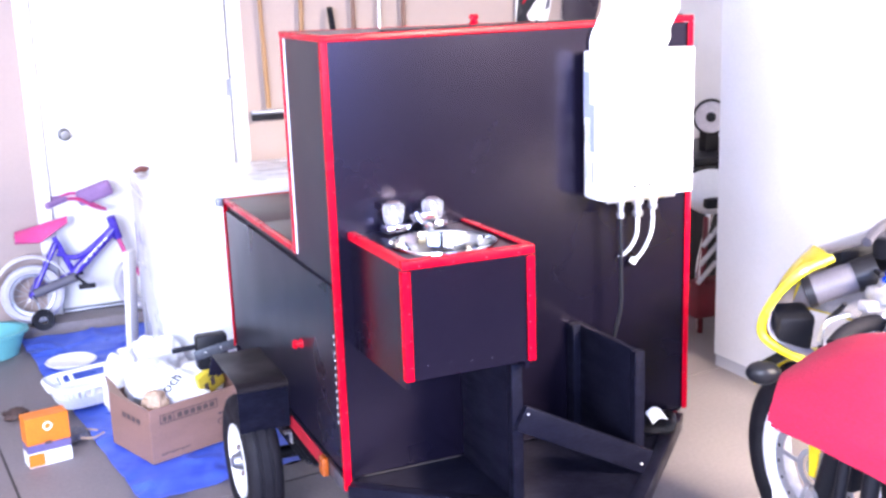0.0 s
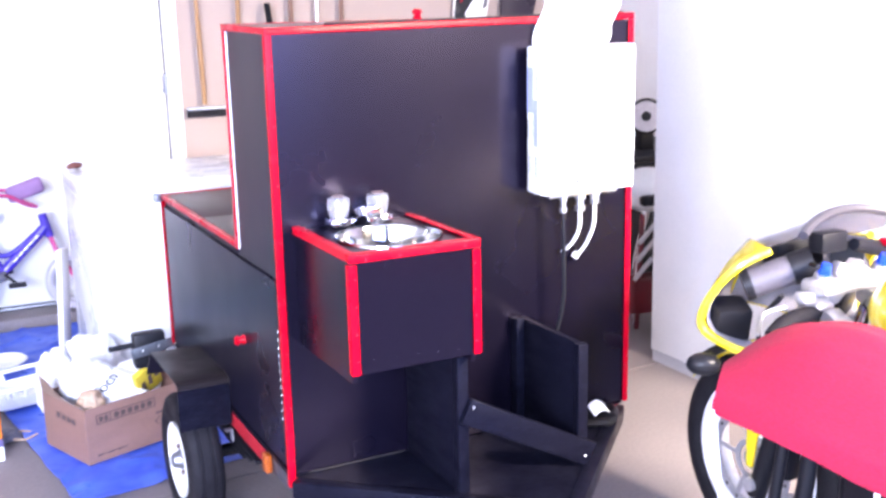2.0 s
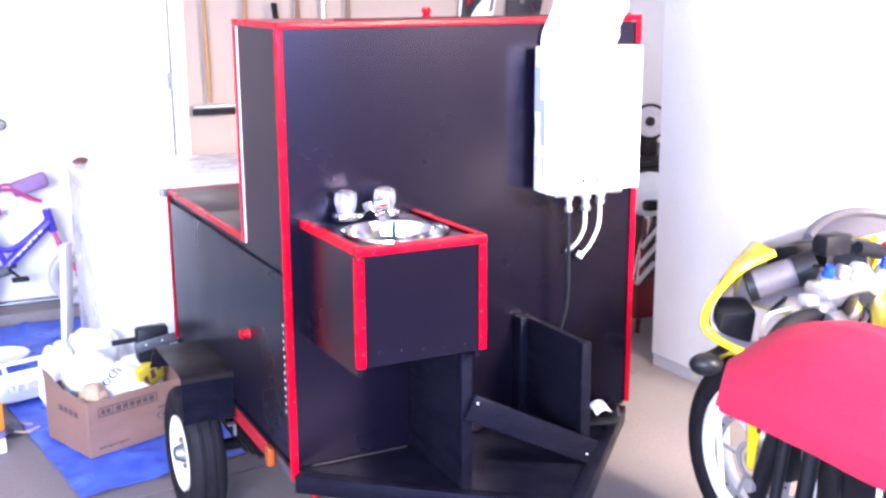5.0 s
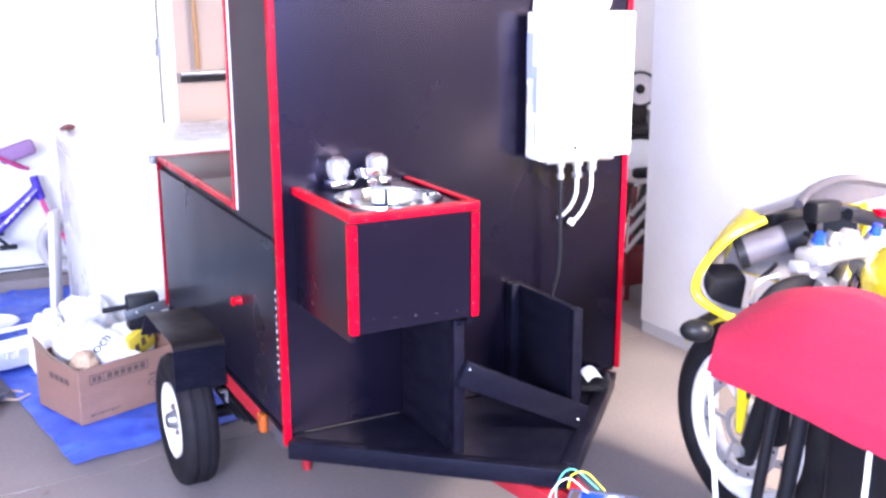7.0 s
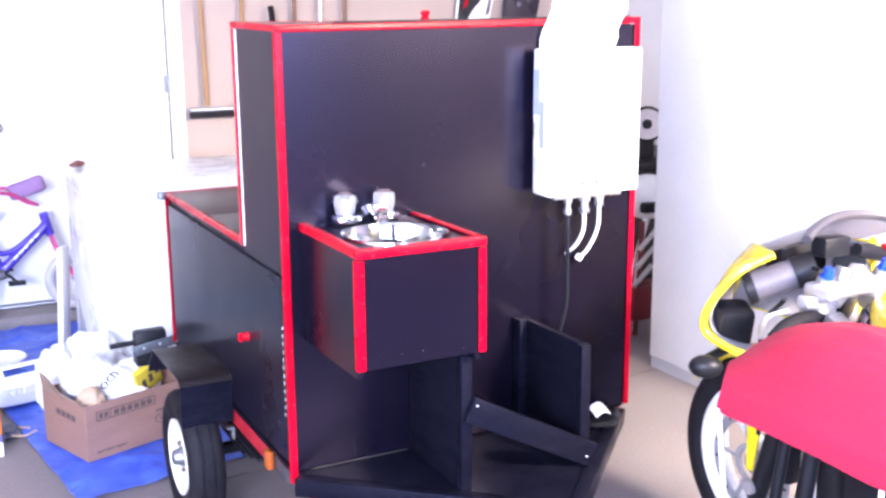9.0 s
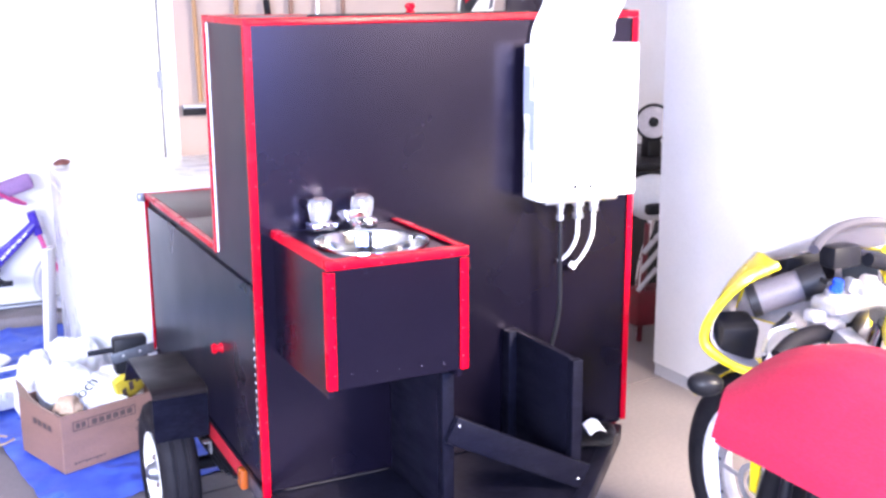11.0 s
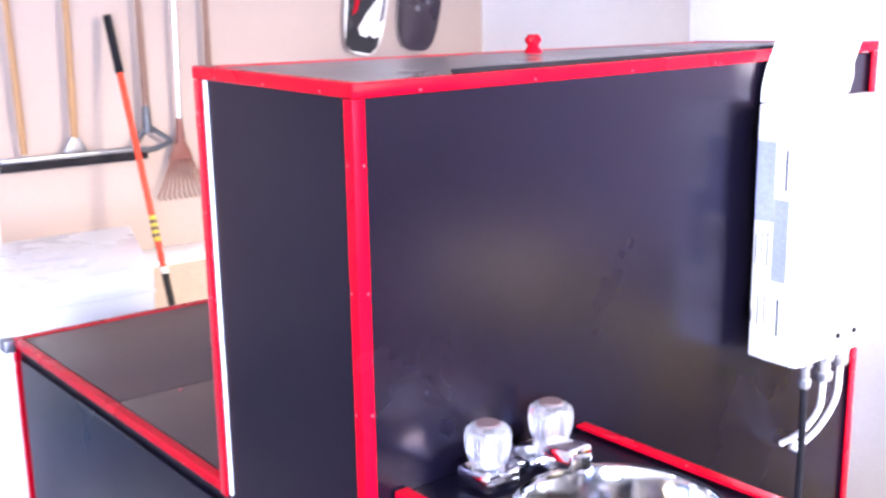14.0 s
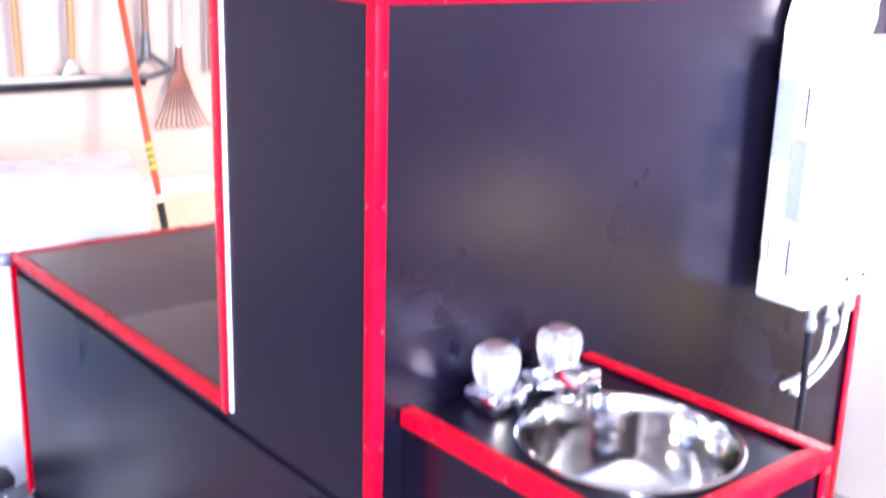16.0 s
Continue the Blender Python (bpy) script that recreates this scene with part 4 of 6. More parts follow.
bmesh.ops.create_icosphere(bagb, subdivisions=3, radius=0.085, matrix=Matrix.Translation((0.85, -0.080, ZB + 0.012)) @ Matrix.Diagonal((1.1, 0.75, 0.22, 1)))
for v in bagb.verts:
    v.co += Vector(noise.noise_vector(v.co * 26)) * 0.016
    v.co.z = max(v.co.z, ZB - 0.002)
solo("plastic_bag", bagb, BAG_BLACK, "small crumpled black plastic bag on the platform", "bag")
wc = thing("wiring_box", (0.53, -0.60, 0.33), "small grey and blue wiring kit box on the trailer tongue", "wiring kit")
WM = Matrix.Translation((0.530, -0.612, 0.333)) @ Matrix.Rotation(radians(-44), 4, 'Z')
b_ = B()
bx(b_, (-0.080, -0.046, 0.0), (0.080, 0.046, 0.024), WM, bevel=0.004)
part("carton", b_, GREY_BLUE, wc)
for k_, (u0, v0, u1, v1, mt) in enumerate(((-0.05, -0.02, 0.0, 0.03, FORK_BLUE), (0.006, -0.035, 0.055, -0.008, INK), (0.01, 0.008, 0.03, 0.03, WHITE_PRINT), (0.045, 0.005, 0.07, 0.035, INK), (-0.072, -0.035, -0.055, 0.03, INK))):
    b_ = B()
    bx(b_, (u0, v0, 0.0242), (u1, v1, 0.0255), WM)
    part("print_panel", b_, mt, wc)
for mt, pts in ((WIRE_WHITE, [(0.52, -0.57, 0.362), (0.47, -0.56, 0.405), (0.41, -0.58, 0.385), (0.35, -0.64, 0.31), (0.31, -0.70, 0.2)]),
                (WIRE_GREEN, [(0.55, -0.57, 0.362), (0.50, -0.535, 0.41), (0.44, -0.56, 0.39), (0.41, -0.62, 0.30), (0.40, -0.65, 0.18)]),
                (WIRE_YELLOW, [(0.56, -0.58, 0.362), (0.53, -0.55, 0.40), (0.49, -0.55, 0.405), (0.46, -0.575, 0.39)])):
    b_ = B()
    tube(b_, arc(pts, 8), 0.0017, 6)
    part("wire", b_, mt, wc)

# ---- behind the cart ----
fz = thing("chest_freezer", (0.4, 2.3, 0), "white chest freezer standing before the wall", "freezer")
FZZ = 0.88
chest = [(-0.165, 2.44), (0.745, 2.42), (0.545, 1.80), (-0.165, 1.80)]


def grown(k):
    return [(x + math.copysign(k, x - 0.2), y + math.copysign(k, y - 2.1)) for x, y in chest]


b_ = B()
prism(b_, grown(0), 0.060, FZZ - 0.069, bevel=0.004)
part("body", b_, WHITE_ENAMEL, fz)
b_ = B()
prism(b_, grown(0.002), FZZ - 0.066, FZZ, bevel=0.006)
part("lid", b_, WHITE_ENAMEL, fz)
b_ = B()
prism(b_, grown(-0.004), FZZ - 0.070, FZZ - 0.065)
part("gasket", b_, WHITE_PLASTIC, fz)
b_ = B()
prism(b_, grown(-0.03), 0.0, 0.0595)
part("base", b_, BLACK_PLASTIC, fz)
# a pale strip added for the freezer's shaded flank and a brown thing on its lid
lb = B()
bx(lb, (-0.012, -0.045, 0), (0.012, 0.045, 0.50), Matrix.Translation((-0.215, 2.56, 0.0)) @ Matrix.Rotation(radians(3.5), 4, 'Y') @ Matrix.Rotation(radians(-30), 4, 'Z'), bevel=0.002)
solo("flank_strip", lb, WHITE_WALL, "narrow white strip added for the freezer's shaded lower flank", "board")
gl = B()
bmesh.ops.create_icosphere(gl, subdivisions=3, radius=0.03, matrix=Matrix.Translation((-0.12, 2.37, FZZ + 0.013)) @ Matrix.Rotation(radians(20), 4, 'Z') @ Matrix.Diagonal((1.4, 0.6, 0.42, 1)))
for v in gl.verts:
    v.co += Vector(noise.noise_vector(v.co * 30)) * 0.006
solo("work_glove", gl, RAKE_BROWN, "small crumpled brown leather glove on the freezer lid", "glove")

YW = BACK - 0.06


def hook(x, z, parent):
    b = B()
    tube(b, arc([(x, BACK, z), (x, BACK - 0.05, z), (x, BACK - 0.062, z + 0.02)], 4), 0.004, 6)
    part("hook", b, ZINC, parent)


def straight_tool(name, x, z0, z1, r, mat, label, lean=0.0):
    t_ = thing(name, (x, YW, z0), label, "garden tool", "tools hung on the wall")
    b = B()
    n_ = 10
    tube(b, [(x + lean * k_ / n_, YW, z0 + (z1 - z0) * k_ / n_) for k_ in range(n_ + 1)], [r * (0.9 + 0.1 * math.sin(k_)) for k_ in range(n_ + 1)], 10)
    part("handle", b, mat, t_)
    hook(x + lean * 0.8, z0 + (z1 - z0) * 0.85, t_)
    return t_


sq = straight_tool("floor_squeegee", 0.878, 1.06, 2.15, 0.014, WOOD, "wide floor squeegee with a wooden handle hung on the wall", 0.03)
b_ = B()
bx(b_, (0.585, YW - 0.02, 1.018), (1.175, YW + 0.015, 1.038), bevel=0.004)
part("squeegee_bar", b_, ZINC, sq, "bright metal squeegee bar")
b_ = B()
bx(b_, (0.585, YW - 0.012, 0.985), (1.175, YW + 0.006, 1.017), bevel=0.002)
part("rubber_blade", b_, RUBBER, sq)
b_ = B()
prism(b_, [(-0.05, 0), (0.05, 0), (0.018, 0.06), (-0.018, 0.06)], -0.012, 0.012, Matrix.Translation((0.878, YW, 1.039)) @ Matrix.Rotation(radians(90), 4, 'X'), bevel=0.003)
part("socket", b_, ZINC, sq)
sh = straight_tool("stirrup_hoe", 1.184, 1.10, 2.2, 0.014, WOOD_GREY, "brown-handled stirrup hoe with a dark steel loop on the wall")
b_ = B()
tube(b_, arc([(1.184, YW, 1.12), (1.132, YW - 0.01, 1.055), (1.124, YW - 0.012, 1.03), (1.192, YW - 0.015, 1.022), (1.267, YW - 0.015, 1.045), (1.262, YW - 0.01, 1.06), (1.184, YW, 1.12)], 6), 0.011, 8)
part("stirrup", b_, STRAP, sh, "dark steel stirrup blade")
b_ = B()
tube(b_, [(1.184, YW, 1.09), (1.184, YW, 1.20)], [0.019, 0.016], 10)
part("socket", b_, STRAP, sh)
rk = thing("leaf_rake", (1.322, YW, 0.85), "rust-brown fan leaf rake on a pale handle hung on the wall", "garden tool", "tools hung on the wall")
b_ = B()
tube(b_, [(1.325, YW, 1.10), (1.347, YW, 2.1)], 0.011, 10)
part("handle", b_, ALU, rk)
b_ = B()
tube(b_, [(1.324, YW, 1.03), (1.325, YW, 1.14)], [0.022, 0.012], 12)
prism(b_, [(-0.022, 0), (0.022, 0), (0.055, -0.075), (-0.055, -0.075)], -0.006, 0.006, Matrix.Translation((1.322, YW, 1.045)) @ Matrix.Rotation(radians(90), 4, 'X'), bevel=0.002)
part("rake_head", b_, RAKE_BROWN, rk)
for q in range(11):
    a_ = radians(-24 + 4.8 * q)
    b_ = B()
    x0, z0 = 1.322 + 0.035 * math.sin(a_) * 2.2, 1.005
    L_ = 0.20
    tube(b_, [(x0, YW, z0), (x0 + L_ * 0.55 * math.sin(a_), YW - 0.004, z0 - L_ * 0.55), (x0 + L_ * math.sin(a_) * 1.05, YW - 0.008, z0 - L_ * 0.95), (x0 + L_ * math.sin(a_) * 1.05, YW - 0.035, z0 - L_)], [0.0042, 0.0038, 0.0034, 0.003], 6)
    part("tine", b_, RAKE_BROWN, rk)
hook(1.346, 2.0, rk)
straight_tool("hoe", 1.470, 1.03, 2.25, 0.0145, WOOD_GREY, "dark weathered tool handle hung on the wall", 0.02)
straight_tool("broom", 0.68, 1.05, 2.25, 0.013, WOOD, "pale wooden broom handle hung on the wall", -0.02)
pole = thing("extension_pole", (1.0, 2.52, 0.0), "orange-red extension pole with black grips leaning on the wall", "pole")
P0, P1 = Vector((1.0, 2.52, 0.0)), Vector((1.045, 3.20, 1.56))


def pole_piece(name, a, b, r, mat, label=""):
    q = B()
    tube(q, [P0.lerp(P1, a), P0.lerp(P1, (a + b) / 2), P0.lerp(P1, b)], r, 12)
    part(name, q, mat, pole, label)


pole_piece("shaft", 0.0, 0.38, 0.010, ORANGE_POLE)
pole_piece("lower_grip", 0.30, 0.385, 0.014, BLACK_PLASTIC)
pole_piece("lower_collar", 0.386, 0.40, 0.0135, WHITE_PLASTIC)
pole_piece("upper_shaft", 0.401, 0.86, 0.0125, ORANGE_POLE)
pole_piece("sticker", 0.46, 0.52, 0.0132, YELLOW_PACK, "yellow sticker with dark marks")
for k_ in range(3):
    pole_piece("printed_bar", 0.470 + 0.016 * k_, 0.478 + 0.016 * k_, 0.0136, INK)
pole_piece("upper_grip", 0.861, 1.0, 0.017, BLACK_PLASTIC)

# boards hung on the wall, tips down
for bx_, bz_, hw_, mat, lab in ((2.275, 1.362, 0.128, WHITE_PRINT, "white snowboard with black graphics hung on the wall"), (2.600, 1.372, 0.135, BOARD_VIOLET, "violet-black snowboard hung on the wall")):
    bd = thing("snowboard", (bx_, BACK - 0.04, bz_), lab, "snowboard", "boards on the wall")
    outl = []
    for k_ in range(48):
        a_ = 2 * math.pi * k_ / 48
        c_, s_ = math.cos(a_), math.sin(a_)
        outl.append((hw_ * math.copysign(abs(c_) ** 0.62, c_) * (1 - 0.08 * (1 - abs(s_))), 0.58 + 0.58 * math.copysign(abs(s_) ** 0.42, s_)))
    MB = Matrix.Translation((bx_, BACK - 0.035, bz_)) @ Matrix.Rotation(radians(9.5), 4, 'Y') @ Matrix.Rotation(radians(90), 4, 'X')
    b_ = B()
    prism(b_, outl, 0, 0.012, MB, bevel=0.003)
    part("deck", b_, mat, bd)
    for s_ in (-1, 1):
        b_ = B()
        q_ = MB @ Vector((0.06 * s_, 0.75, 0))
        tube(b_, [q_, (q_.x, BACK, q_.z)], 0.006, 8)
        part("peg", b_, ZINC, bd)
    if mat is WHITE_PRINT:
        for pts, mt in (([(-0.098, 0.035), (-0.06, 0.012), (0.05, 0.012), (0.085, 0.05), (0.09, 0.10), (0.055, 0.085), (0.03, 0.10), (0.015, 0.085), (-0.02, 0.09), (-0.035, 0.12), (0.0, 0.19), (0.05, 0.26), (0.075, 0.36), (0.04, 0.50), (-0.06, 0.52), (-0.11, 0.30)], BOARD_BLACK),
                        ([(0.080, 0.16), (0.105, 0.18), (0.108, 0.34), (0.092, 0.30)], GREY_PLASTIC),
                        ([(-0.075, 0.17), (-0.05, 0.20), (-0.035, 0.33), (-0.06, 0.33)], RED)):
            b_ = B()
            prism(b_, pts, 0.0122, 0.0135 + 0.0006 * (mt is RED), MB)
            part("graphic", b_, mt, bd)
    else:
        for u_, z_, r_ in ((-0.02, 0.20, 0.016), (0.04, 0.24, 0.012), (0.0, 0.33, 0.020)):
            b_ = B()
            lathe(b_, [(0, 0), (r_, 0), (r_, 0.0015), (0, 0.0015)], MB @ Matrix.Translation((u_, z_, 0.0121)), 14)
            part("graphic", b_, GREY_PLASTIC, bd)

# things seen in the gap beside the white cabinet
fan = thing("wall_speaker", (2.98, 2.35, 0.75), "round grey loudspeaker with a dark ring", "loudspeaker")
SPM = Matrix.Translation((2.66, 2.02, 0.952)) @ Matrix.Rotation(radians(-38), 4, 'Z') @ Matrix.Rotation(radians(90), 4, 'X')
b_ = B()
lathe(b_, [(0, -0.16), (0.07, -0.16), (0.092, -0.02), (0.092, 0.010), (0.082, 0.014), (0.079, 0.004), (0, 0.004)], SPM, 36)
part("housing", b_, BLACK_PLASTIC, fan)
b_ = B()
lathe(b_, [(0.079, 0.0055), (0.06, 0.0045), (0.035, 0.0045), (0.028, 0.006), (0, 0.008)], SPM, 36)
part("cone", b_, SPEAKER_GREY, fan)
b_ = B()
lathe(b_, [(0.026, 0.006), (0.022, 0.014), (0, 0.018)], SPM, 24)
part("dust_cap", b_, BLACK_PLASTIC, fan)
b_ = B()
bx(b_, (2.64, 2.03, 0.774), (2.72, 2.09, 0.875), bevel=0.006)
part("stand", b_, BLACK_PLASTIC, fan)
sb = thing("storage_bin", (2.66, 2.0, 0), "tall black storage bin with clutter in front", "storage bin")
b_ = B()
bx(b_, (2.30, 1.86, 0.0), (3.1, 2.5, 0.74), bevel=0.02)
part("bin_body", b_, BLACK_PLASTIC, sb)
b_ = B()
bx(b_, (2.28, 1.84, 0.741), (3.12, 2.52, 0.775), bevel=0.012)
part("bin_lid", b_, BLACK_PLASTIC, sb)
sc = thing("scooter", (2.15, 1.45, 0), "red and silver folded scooter behind the cart", "scooter")
for q in range(4):
    b_ = B()
    tube(b_, arc([(2.22 + 0.035 * q, 1.50 + 0.05 * q, 0.02), (2.20 + 0.03 * q, 1.46 + 0.05 * q, 0.3), (2.26 + 0.05 * q, 1.52 + 0.05 * q, 0.56)], 5), 0.013, 10)
    part("tube", b_, ALU if q % 2 else DARK_RED, sc)
b_ = B()
bx(b_, (2.16, 1.44, 0.10), (2.42, 1.56, 0.27), Matrix.Identity(4), bevel=0.02)
part("deck", b_, DARK_RED, sc)
for k_ in range(3):
    b_ = B()
    tube(b_, [(2.15 + 0.012 * k_, 1.43, 0.28 + 0.085 * k_), (2.25 + 0.012 * k_, 1.43, 0.37 + 0.085 * k_)], 0.011, 8)
    part("grip_bar", b_, CAST, sc)
hm = thing("helmet", (2.35, 1.60, 0.56), "white and black helmet on the scooter", "helmet")
b_ = B()
bmesh.ops.create_uvsphere(b_, u_segments=24, v_segments=14, radius=0.125, matrix=Matrix.Translation((2.36, 1.62, 0.655)) @ Matrix.Diagonal((1.1, 1, 0.85, 1)))
part("shell", b_, WHITE_PLASTIC, hm)
b_ = B()
bx(b_, (2.24, 1.48, 0.60), (2.40, 1.53, 0.65), Matrix.Identity(4), bevel=0.015)
part("visor", b_, BLACK_PLASTIC, hm)

# ---- child's bicycle before the door ----
KY, KZ = 3.14, 0.060
kb = thing("child_bicycle", (-0.4, KY, KZ), "violet-blue child's bicycle with pink seat and pale tyres", "bicycle")


def bike_wheel(cx, cz):
    m = Matrix.Translation((cx, KY, cz)) @ Matrix.Rotation(radians(90), 4, 'X')
    b = B()
    R_ = 0.152
    lathe(b, [(R_ - 0.045, 0), (R_ - 0.040, -0.018), (R_ - 0.02, -0.026), (R_ - 0.004, -0.016), (R_, 0), (R_ - 0.004, 0.016), (R_ - 0.02, 0.026), (R_ - 0.040, 0.018), (R_ - 0.045, 0)], m, 40)
    tyre = part("tyre", b, PALE_TYRE, kb, "pale grey child's tyre")
    b = B()
    lathe(b, [(R_ - 0.046, -0.012), (R_ - 0.06, -0.010), (R_ - 0.06, 0.010), (R_ - 0.046, 0.012), (R_ - 0.046, -0.012)], m, 40)
    part("rim", b, ALU, kb)
    for q in range(14):
        a = 2 * math.pi * q / 14
        b = B()
        tube(b, [m @ Vector((0.014 * math.cos(a + 0.4), 0.014 * math.sin(a + 0.4), 0.012 * (-1) ** q)), m @ Vector((0.094 * math.cos(a), 0.094 * math.sin(a), 0))], 0.0012, 5)
        part("spoke", b, ALU, kb)
    b = B()
    lathe(b, [(0, -0.035), (0.012, -0.035), (0.02, -0.02), (0.02, 0.02), (0.012, 0.035), (0, 0.035)], m, 14)
    part("hub", b, BIKE_BLUE, kb)


bike_wheel(-0.605, 0.152)
bike_wheel(-0.06, 0.152)


def kid_tube(name, pts, r, mat, label=""):
    b = B()
    tube(b, pts, r, 10)
    return part(name, b, mat, kb, label)


dt_ = kid_tube("down_tube", [(-0.40, KY, 0.235), (-0.185, KY, 0.44)], 0.026, BIKE_BLUE)
for k_ in range(5):
    b_ = B()
    q0, q1 = Vector((-0.35, KY - 0.0262, 0.283)).lerp(Vector((-0.22, KY - 0.0262, 0.407)), (k_ + 0.12) / 5), Vector((-0.35, KY - 0.0262, 0.283)).lerp(Vector((-0.22, KY - 0.0262, 0.407)), (k_ + 0.85) / 5)
    tube(b_, [q0, q1], 0.008, 6, flat=0.5)
    part("printed_bar", b_, WHITE_PRINT, dt_)
kid_tube("top_tube", arc([(-0.47, KY, 0.345), (-0.36, KY, 0.32), (-0.185, KY, 0.45)], 5), 0.014, BIKE_BLUE)
kid_tube("seat_tube", [(-0.40, KY, 0.235), (-0.475, KY, 0.43)], 0.014, BIKE_BLUE)
kid_tube("head_tube", [(-0.168, KY, 0.39), (-0.195, KY, 0.505)], 0.022, BIKE_BLUE)
for s_ in (-1, 1):
    kid_tube("chain_stay", [(-0.40, KY + 0.02 * s_, 0.235), (-0.605, KY + 0.04 * s_, 0.16)], 0.009, BIKE_BLUE)
    kid_tube("seat_stay", [(-0.47, KY + 0.015 * s_, 0.40), (-0.605, KY + 0.04 * s_, 0.16)], 0.013, BIKE_BLUE)
    kid_tube("fork_blade", arc([(-0.168, KY + 0.02 * s_, 0.39), (-0.13, KY + 0.04 * s_, 0.28), (-0.06, KY + 0.04 * s_, 0.155)], 4), 0.011, PINK)
    kid_tube("handlebar", arc([(-0.215, KY, 0.545), (-0.27, KY - 0.05 * s_, 0.57), (-0.35, KY - 0.10 * s_, 0.625), (-0.43, KY - 0.16 * s_, 0.62 + 0.02 * s_)], 5), 0.009, PINK)
    kid_tube("grip", [(-0.41, KY - 0.145 * s_, 0.62 + 0.02 * s_), (-0.50, KY - 0.215 * s_, 0.602 + 0.02 * s_)], 0.016, LILAC, "lilac rubber grip")
kid_tube("chain_guard", [(-0.39, KY - 0.035, 0.225), (-0.60, KY - 0.05, 0.165)], 0.024, GREY_PLASTIC)
kid_tube("crank", [(-0.36, KY - 0.06, 0.245), (-0.40, KY - 0.06, 0.235), (-0.35, KY - 0.07, 0.185)], 0.008, BLACK_PLASTIC)
b_ = B()
bx(b_, (-0.39, KY - 0.11, 0.172), (-0.31, KY - 0.06, 0.19), bevel=0.004)
part("pedal", b_, BLACK_PLASTIC, kb)
b_ = B()
bx(b_, (-0.175, -0.024, -0.04), (0.0, 0.024, 0.04), Matrix.Translation((-0.18, KY - 0.04, 0.665)) @ Matrix.Rotation(radians(-17), 4, 'Y'), bevel=0.02, seg=3)
part("bar_pad", b_, LILAC, kb, "lilac padded crossbar sleeve")
b_ = B()
sheet(b_, lambda u, v: Vector((-0.655 + 0.25 * u, KY + (v - 0.5) * (0.17 - 0.11 * u ** 0.7), 0.475 + 0.055 * u - 0.10 * (2 * v - 1) ** 2 * (0.8 - 0.5 * abs(2 * u - 0.9)))), 14, 10, 0.016)
part("saddle", b_, PINK, kb, "pink padded saddle")
b_ = B()
sheet(b_, lambda u, v: Vector((-0.605 + 0.182 * math.cos(radians(25 + 135 * u)), KY + (v - 0.5) * 0.075, 0.152 + 0.2 * math.sin(radians(25 + 135 * u)) - 0.01 * (2 * v - 1) ** 2)), 18, 4, 0.003)
part("mudguard", b_, WHITE_PLASTIC, kb)
for s_ in (-1, 1):
    b_ = B()
    lathe(b_, [(0.02, -0.01), (0.05, -0.012), (0.055, 0), (0.05, 0.012), (0.02, 0.01), (0.02, -0.01)], Matrix.Translation((-0.575, KY - 0.16 * s_, 0.056)) @ Matrix.Rotation(radians(90), 4, 'X'), 20)
    part("training_wheel", b_, BLACK_PLASTIC, kb)
    kid_tube("training_arm", [(-0.605, KY - 0.04 * s_, 0.152), (-0.59, KY - 0.14 * s_, 0.14), (-0.575, KY - 0.155 * s_, 0.056)], 0.006, ZINC)

BASE[kb.name] = Matrix.Translation((-0.4, KY, 0))
for o_ in kb.children:
    o_.matrix_parent_inverse = BASE[kb.name].inverted()

# teal tub
tb = thing("teal_tub", (-0.88, 2.88, 0), "low teal plastic tub on the floor", "tub")
b_ = B()
lathe(b_, [(0.0, 0.004), (0.17, 0.004), (0.205, 0.105), (0.222, 0.112), (0.222, 0.122), (0.200, 0.120), (0.165, 0.012), (0, 0.010)], Matrix.Translation((-0.88, 2.88, 0)) @ Matrix.Diagonal((1.05, 0.80, 1, 1)), 40)
part("tub_body", b_, TEAL, tb)

# ---- tarp and what lies on it ----
random.seed(3)


def tarp_pt(u, v):
    a, b2 = Vector((-0.398, 0.918, 0)), Vector((1.02, 1.19, 0))
    c_, d_ = Vector((-0.70, 3.075, 0)), Vector((0.80, 3.06, 0))
    p_ = a.lerp(b2, u).lerp(c_.lerp(d_, u), v)
    p_.x += 0.02 * noise.noise(Vector((v * 9, u * 3, 1))) * (1 - u)
    p_.y += 0.012 * noise.noise(Vector((u * 12, 4, 1))) * (1 - v)
    f1 = noise.noise(Vector((p_.x * 7, p_.y * 4, 0.3)))
    f2 = noise.noise(Vector((p_.x * 18 + p_.y * 9, p_.y * 13, 2.3)))
    f3 = noise.noise(Vector((p_.x * 5 - p_.y * 6 + 7, p_.x * 3 + p_.y * 2, 5.1)))
    p_.z = 0.004 + 0.011 * max(0, f1) + 0.005 * abs(f2) + 0.010 * max(0, 1 - 7 * abs(f3))
    return p_


b_ = B()
sheet(b_, tarp_pt, 90, 110, 0.0015)
tagged(link("tarp", b_, TARP), "creased blue plastic tarp spread on the floor", "tarp")

BXM = Matrix.Translation((-0.326, 1.204, 0.012)) @ Matrix.Rotation(radians(20), 4, 'Z')
BL, BD, BH, TH = 0.40, 0.300, 0.200, 0.005
cb = thing("cardboard_box", (-0.25, 1.40, 0.012), "open brown cardboard box full of plastic bags on the tarp", "box")
for lo, hi in (((0, 0, 0), (BL, TH, BH)), ((0, BD - TH, 0), (BL, BD, BH)), ((0, TH, 0), (TH, BD - TH, BH)), ((BL - TH, TH, 0), (BL, BD - TH, BH))):
    b_ = B()
    bx(b_, lo, hi, BXM, bevel=0.0012, seg=1)
    part("side_wall", b_, CARD, cb)
b_ = B()
bx(b_, (TH, TH, 0), (BL - TH, BD - TH, 0.006), BXM)
